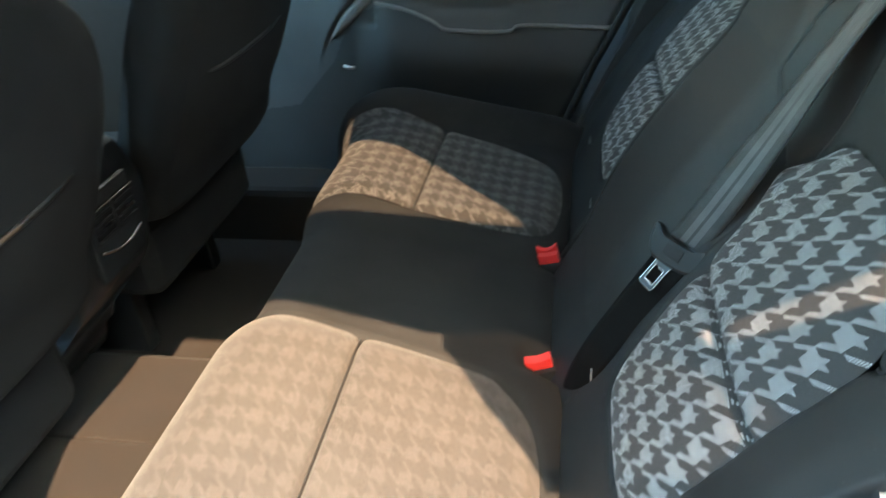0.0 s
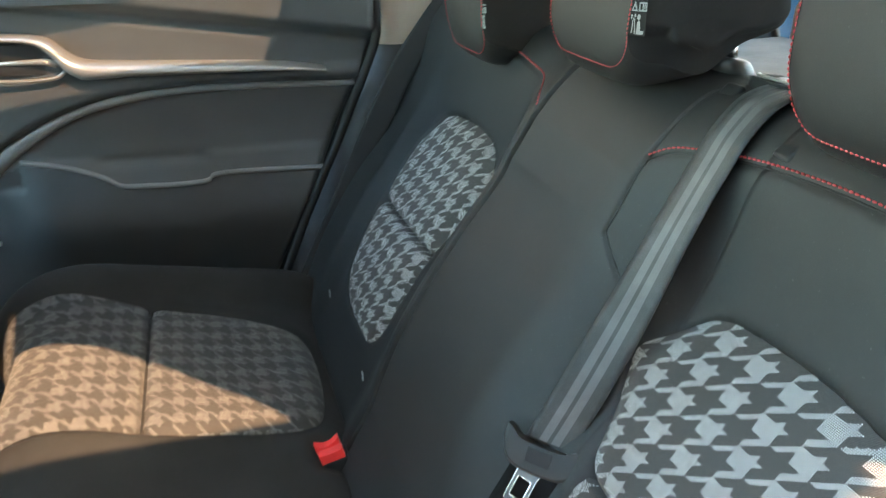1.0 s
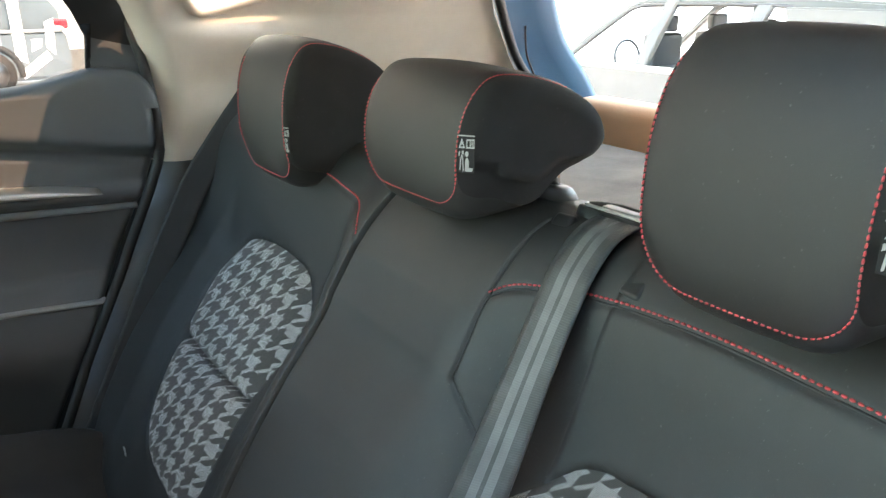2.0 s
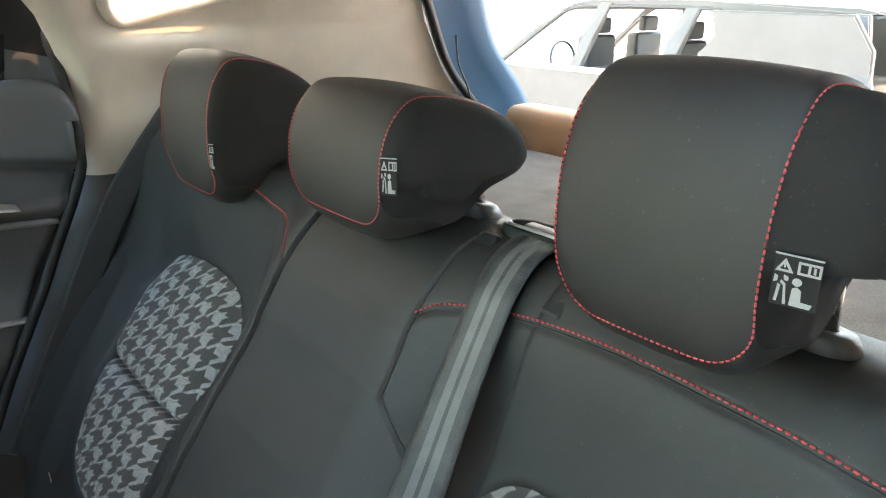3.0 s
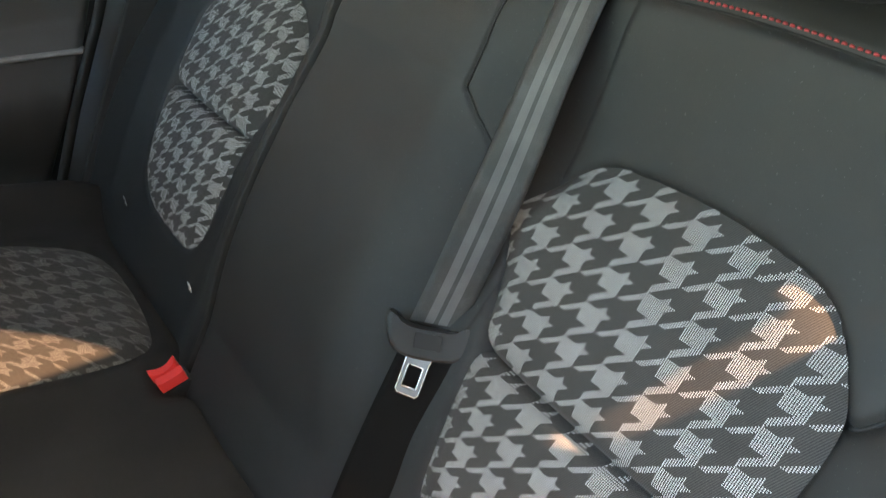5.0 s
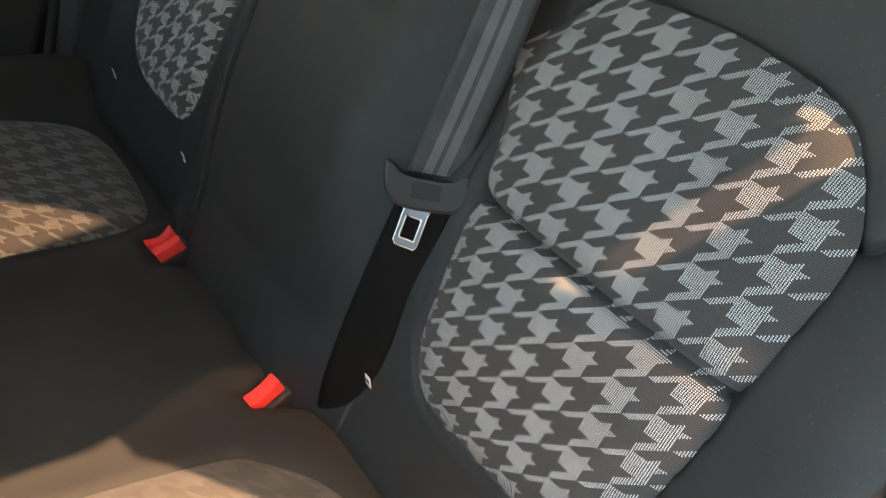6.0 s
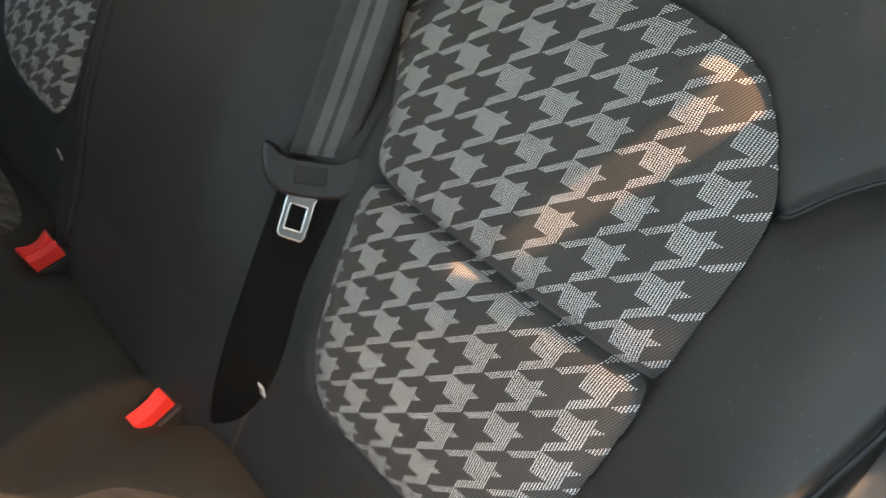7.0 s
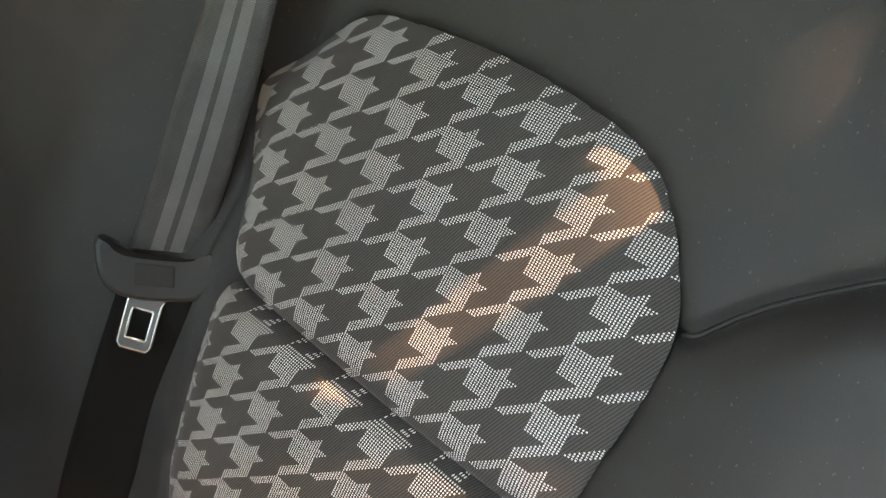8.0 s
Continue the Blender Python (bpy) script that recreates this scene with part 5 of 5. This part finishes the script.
solid("door_jamb", v, grid_faces(50, 3), RUBBER, shell, "black jamb behind the door")
boxed("front_door", (-2.0, -0.78, 0.25), (-0.98, -0.72, 1.10), BLUE, shell, bevel=0.01)
for name, q in (("front_side_window", [(-2.0, -0.75, 1.10), (-0.98, -0.75, 1.10), (-0.98, -0.73, 1.48), (-1.18, -0.73, 1.48)]), ("front_side_window", [(-2.0, 0.86, 1.16), (-1.10, 0.86, 1.16), (-1.10, 0.72, 1.46), (-1.18, 0.72, 1.46)]),
                ("windscreen", [(-2.05, -0.75, 1.05), (-2.05, 0.86, 1.05), (-1.15, 0.72, 1.54), (-1.15, -0.73, 1.54)])):
    solid(name, q, [(0, 1, 2, 3)], WINDSCREEN, shell, "car glass", smooth=False)
boxed("sill_carpet", (-1.40, 0.70, 0.28), (-0.30, 0.855, 0.47), CARPET, shell, bevel=0.02, label="dark carpeted sill")
boxed("front_door_card", (-2.0, 0.82, 0.30), (-1.12, 0.855, 1.16), PLASTIC, shell, bevel=0.01)
boxed("dashboard", (-2.0, -0.70, 0.60), (-1.62, 0.80, 1.06), PLASTIC, shell, bevel=0.05, segments=4)
prism("bonnet", [(-2.0, 1.04), (-2.5, 0.98), (-2.85, 0.88), (-3.02, 0.74), (-3.06, 0.45), (-3.0, 0.30), (-2.0, 0.26)], "y", -0.76, 0.92, BLUE, shell, "blue bonnet and nose", bevel=0.06)
for y0 in (-0.62, 0.56):
    boxed("headlamp", (-3.05, y0, 0.66), (-2.86, y0 + 0.22, 0.78), STEEL, shell, bevel=0.03, label="clear headlamp")
boxed("rear_bumper", (1.08, -0.78, 0.28), (1.24, 0.92, 0.62), BLUE, shell, bevel=0.05, segments=3)
boxed("tail_panel", (1.09, -0.70, 0.62), (1.17, 0.84, 0.95), BLUE, shell, bevel=0.02)
# the tailgate stands open overhead
bm = bmesh.new()
box(bm, (0.0, -0.62, -0.03), (0.95, 0.60, 0.03), 0.02, 3, Matrix.Translation((1.10, 0, 1.60)) @ pose(0, 0, 0, 0, -12, 0))
from_bm("raised_tailgate", bm, BLUE, shell, "blue tailgate standing open")

# ---- yard ----
ground = thing("ground", "light sunlit paving of the car yard", "ground", (0, 0, -0.27), kind="structure")
solid("paving", [(-400, -400, -0.27), (400, -400, -0.27), (400, 400, -0.27), (-400, 400, -0.27)], [(0, 1, 2, 3)], PAVING, ground, "light paving", smooth=False)
boxed("stand", (-3.5, -1.6, -0.262), (2.2, 1.7, -0.06), PAVING, ground, bevel=0.02, label="low display stand")
for x in (-2.35, 0.55):
    for y in (-0.68, 0.78):
        tyre = tube("support_wheel", [(x, y - 0.1, 0.25), (x, y + 0.1, 0.25)], 0.31, RUBBER, shell, "black tyre", sides=28)
hall = thing("showroom_wall", "white plastered yard wall with a coping", "wall", (14, 4, -0.27), kind="structure")
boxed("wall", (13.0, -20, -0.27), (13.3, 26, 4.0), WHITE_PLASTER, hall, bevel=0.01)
boxed("coping", (12.95, -20, 4.0), (13.35, 26, 4.12), PAVING, hall, bevel=0.02)

def sky_block_hall(at, lo, hi, label):
    """A plain pale hall, added to cut the sky light: plinth, wall, coping."""
    ob = thing("hall", label, "building", at, "yard halls", kind="structure")
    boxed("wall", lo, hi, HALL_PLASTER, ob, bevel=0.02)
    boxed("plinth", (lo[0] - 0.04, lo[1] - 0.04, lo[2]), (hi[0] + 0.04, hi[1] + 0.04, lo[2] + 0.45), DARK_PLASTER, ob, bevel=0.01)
    boxed("coping", (lo[0] - 0.06, lo[1] - 0.06, hi[2]), (hi[0] + 0.06, hi[1] + 0.06, hi[2] + 0.15), PAVING, ob, bevel=0.02)


# added hall, tall enough to hide the sky from the side window
sky_block_hall((5, 20, -0.27), (-22.0, 16.5, -0.27), (32.0, 26.0, 19.0), "pale plastered hall added to cut sky light at the window")
# unseen wall, added to block sky and paving light at the doorway
side_wall = thing("light_block_wall", "plain dark wall added to keep low light off the doorway", "wall", (0, -2.4, -0.27), kind="structure")
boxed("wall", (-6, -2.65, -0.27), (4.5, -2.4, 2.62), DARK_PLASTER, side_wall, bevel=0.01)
boxed("coping", (-6, -2.70, 2.62), (4.5, -2.35, 2.70), PAVING, side_wall, bevel=0.02)


def parked_car(at, turn, paint, label, lamp=0.86):
    """A parked estate car: lower body, see-through cabin with pillars, seats, wheels."""
    ob = thing("parked_car", label, "car", at, "parked cars")
    m = Matrix.Translation(at) @ pose(0, 0, 0, 0, 0, turn)

    def add(name, outline, a, b, mat, lab="", bev=0.03):
        o = prism(name, outline, "y", a, b, mat, ob, lab, bevel=bev)
        o.data.transform(m)
        return o

    # x runs from the tail (0) to the nose (4.3), y across, z up
    add("body", [(-0.30, 0.28), (-0.35, 0.55), (-0.32, 0.90), (-0.25, 1.0), (2.95, 0.96), (3.3, 0.95), (4.05, 0.80), (4.28, 0.62), (4.3, 0.30), (4.1, 0.22), (-0.05, 0.22)], -0.88, 0.88, paint, "painted lower body", 0.06)
    add("roof", [(-0.25, 1.52), (-0.05, 1.565), (1.2, 1.60), (2.3, 1.585), (2.60, 1.53), (2.55, 1.49), (1.2, 1.525), (-0.15, 1.50)], -0.66, 0.66, paint, "painted roof", 0.03)
    add("spoiler", [(-0.45, 1.48), (-0.43, 1.52), (-0.05, 1.56), (-0.05, 1.52)], -0.60, 0.60, paint, "roof spoiler", 0.01)
    for sgn in (-1, 1):
        for name, lo, hi, w in (("front_pillar", (3.30, 0.96), (2.55, 1.52), 0.09), ("middle_pillar", (2.28, 0.98), (2.12, 1.56), 0.13), ("rear_pillar", (1.36, 0.99), (1.22, 1.55), 0.14), ("tail_pillar", (-0.23, 0.99), (-0.05, 1.53), 0.16)):
            side = [(0.5 * w, 0.0), (0.46 * w, 0.5), (0.5 * w, 1.0), (-0.5 * w, 1.0), (-0.46 * w, 0.5), (-0.5 * w, 0.0)]
            pil = prism(name, [(lo[0] + (hi[0] - lo[0]) * k + e, lo[1] + (hi[1] - lo[1]) * k) for e, k in side], "y", -0.03, 0.03, paint, ob, bevel=0.012)
            for vert in pil.data.vertices:
                k = (vert.co.z - lo[1]) / (hi[1] - lo[1])
                vert.co.y += sgn * (0.84 - 0.18 * k * (0.55 + 0.45 * k))
            pil.data.transform(m)
        arch = smooth_line([(3.22, 1.0), (2.90, 1.25), (2.56, 1.475), (2.2, 1.525), (1.2, 1.535), (0.95, 1.50), (0.86, 1.34), (1.0, 1.18), (0.90, 1.0)], 60)
        rim = tube("window_frame", [(x, sgn * (0.845 - 0.17 * (z - 0.97) / 0.56), z) for x, z in arch], 0.016, RUBBER, ob, "black window surround", sides=6)
        rim.data.transform(m)
        add("tail_quarter", [(-0.27, 0.98), (0.93, 0.98), (1.06, 1.20), (0.90, 1.34), (0.98, 1.53), (-0.09, 1.53), (-0.25, 1.30)], sgn * 0.80 - 0.03, sgn * 0.80 + 0.03, paint, "blind rear quarter panel", 0.015)
        waist = tube("waist_rail", [(-0.25, sgn * 0.87, 0.995), (1.6, sgn * 0.88, 0.985), (3.1, sgn * 0.86, 0.965)], 0.030, SATIN, ob, "bright waist rail", sides=8)
        waist.data.transform(m)
    for x0, z0 in ((1.45, 1.42), (2.45, 1.42)):
        for y0 in (-0.38, 0.38):
            for lo, hi, bv in (((x0 - 0.09, y0 - 0.22, 0.75), (x0 + 0.05, y0 + 0.22, 1.26), 0.05), ((x0 - 0.10, y0 - 0.12, 1.27), (x0 - 0.01, y0 + 0.12, z0), 0.035)):
                boxed("seat", lo, hi, VINYL, ob, bevel=bv, turn=m, label="dark seat", segments=3)
    ring = [(2.85 + 0.06 * math.sin(a) * 0.5, 0.38 + 0.18 * math.cos(a), 1.0 + 0.17 * math.sin(a)) for a in np.linspace(0, 2 * math.pi, 25)]
    st = tube("steering_wheel", ring, 0.014, PLASTIC, ob, "black steering wheel", sides=8)
    st.data.transform(m)
    for x0 in (0.85, 3.4):
        for sgn in (-1, 1):
            w = tube("wheel", [(x0, sgn * 0.70, 0.35), (x0, sgn * 0.89, 0.35)], 0.35, RUBBER, ob, "black tyre", sides=32)
            w.data.transform(m)
            arc = tube("wheel_arch", [(x0 + 0.43 * math.cos(a), sgn * 0.87, 0.35 + 0.43 * math.sin(a)) for a in np.linspace(-0.15, math.pi + 0.15, 21)], 0.055, RUBBER, ob, "black wheel arch lining", sides=8)
            arc.data.transform(m)
            r = tube("rim", [(x0, sgn * 0.885, 0.35), (x0, sgn * 0.90, 0.35)], 0.25, STEEL, w, "alloy rim", sides=10)
            r.data.transform(m)
    for sgn in (-1, 1):
        boxed("tail_lamp", (-0.37, sgn * 0.70 - 0.14, lamp), (-0.15, sgn * 0.70 + 0.15, lamp + 0.15), TAIL_RED, ob, bevel=0.03, turn=m, label="red tail lamp")
    return ob


parked_car((6.08, 1.68, -0.27), 90, GREY_PAINT, "light grey parked car standing across behind the open tail")
bay_car = parked_car((1.67, 14.08, -0.27), 180, SILVER_PAINT, "silver parked car with a large white emblem on its side", lamp=1.02)
# the emblem on its flank: plain white strokes
for stroke in ([(0.42, 0.52), (0.58, 0.52), (0.58, 1.25), (0.42, 1.25)], [(0.86, 0.46), (1.02, 0.46), (1.02, 1.25), (0.86, 1.25)], [(1.20, 0.30), (1.36, 0.22), (1.36, 1.25), (1.20, 1.25)],
               [(1.20, 0.08), (1.28, -0.02), (1.72, 0.28), (1.66, 0.42)], [(1.66, 0.46), (1.78, 0.34), (1.82, 0.92), (1.68, 0.86)], [(1.44, 0.40), (1.58, 0.46), (1.62, 0.60), (1.46, 0.60)]):
    prism("emblem_stroke", stroke, "y", 13.190, 13.194, WHITE_CLOTH, bay_car, "white emblem stroke on the paint")
balloon = thing("balloon", "pink balloon tied in the yard", "balloon", (-0.262, 2.75, 1.19))
bm = bmesh.new()
bmesh.ops.create_uvsphere(bm, u_segments=24, v_segments=16, radius=0.075)
bm.transform(Matrix.Translation((-0.262, 2.75, 1.19)) @ Matrix.Diagonal((1, 1, 1.15, 1)))
from_bm("skin", bm, PINK, balloon, smooth=True)
tube("string", [(-0.262, 2.75, 1.11), (-0.258, 2.75, 0.5), (-0.262, 2.75, -0.271)], 0.004, WHITE_TAG, balloon, "string", sides=6)
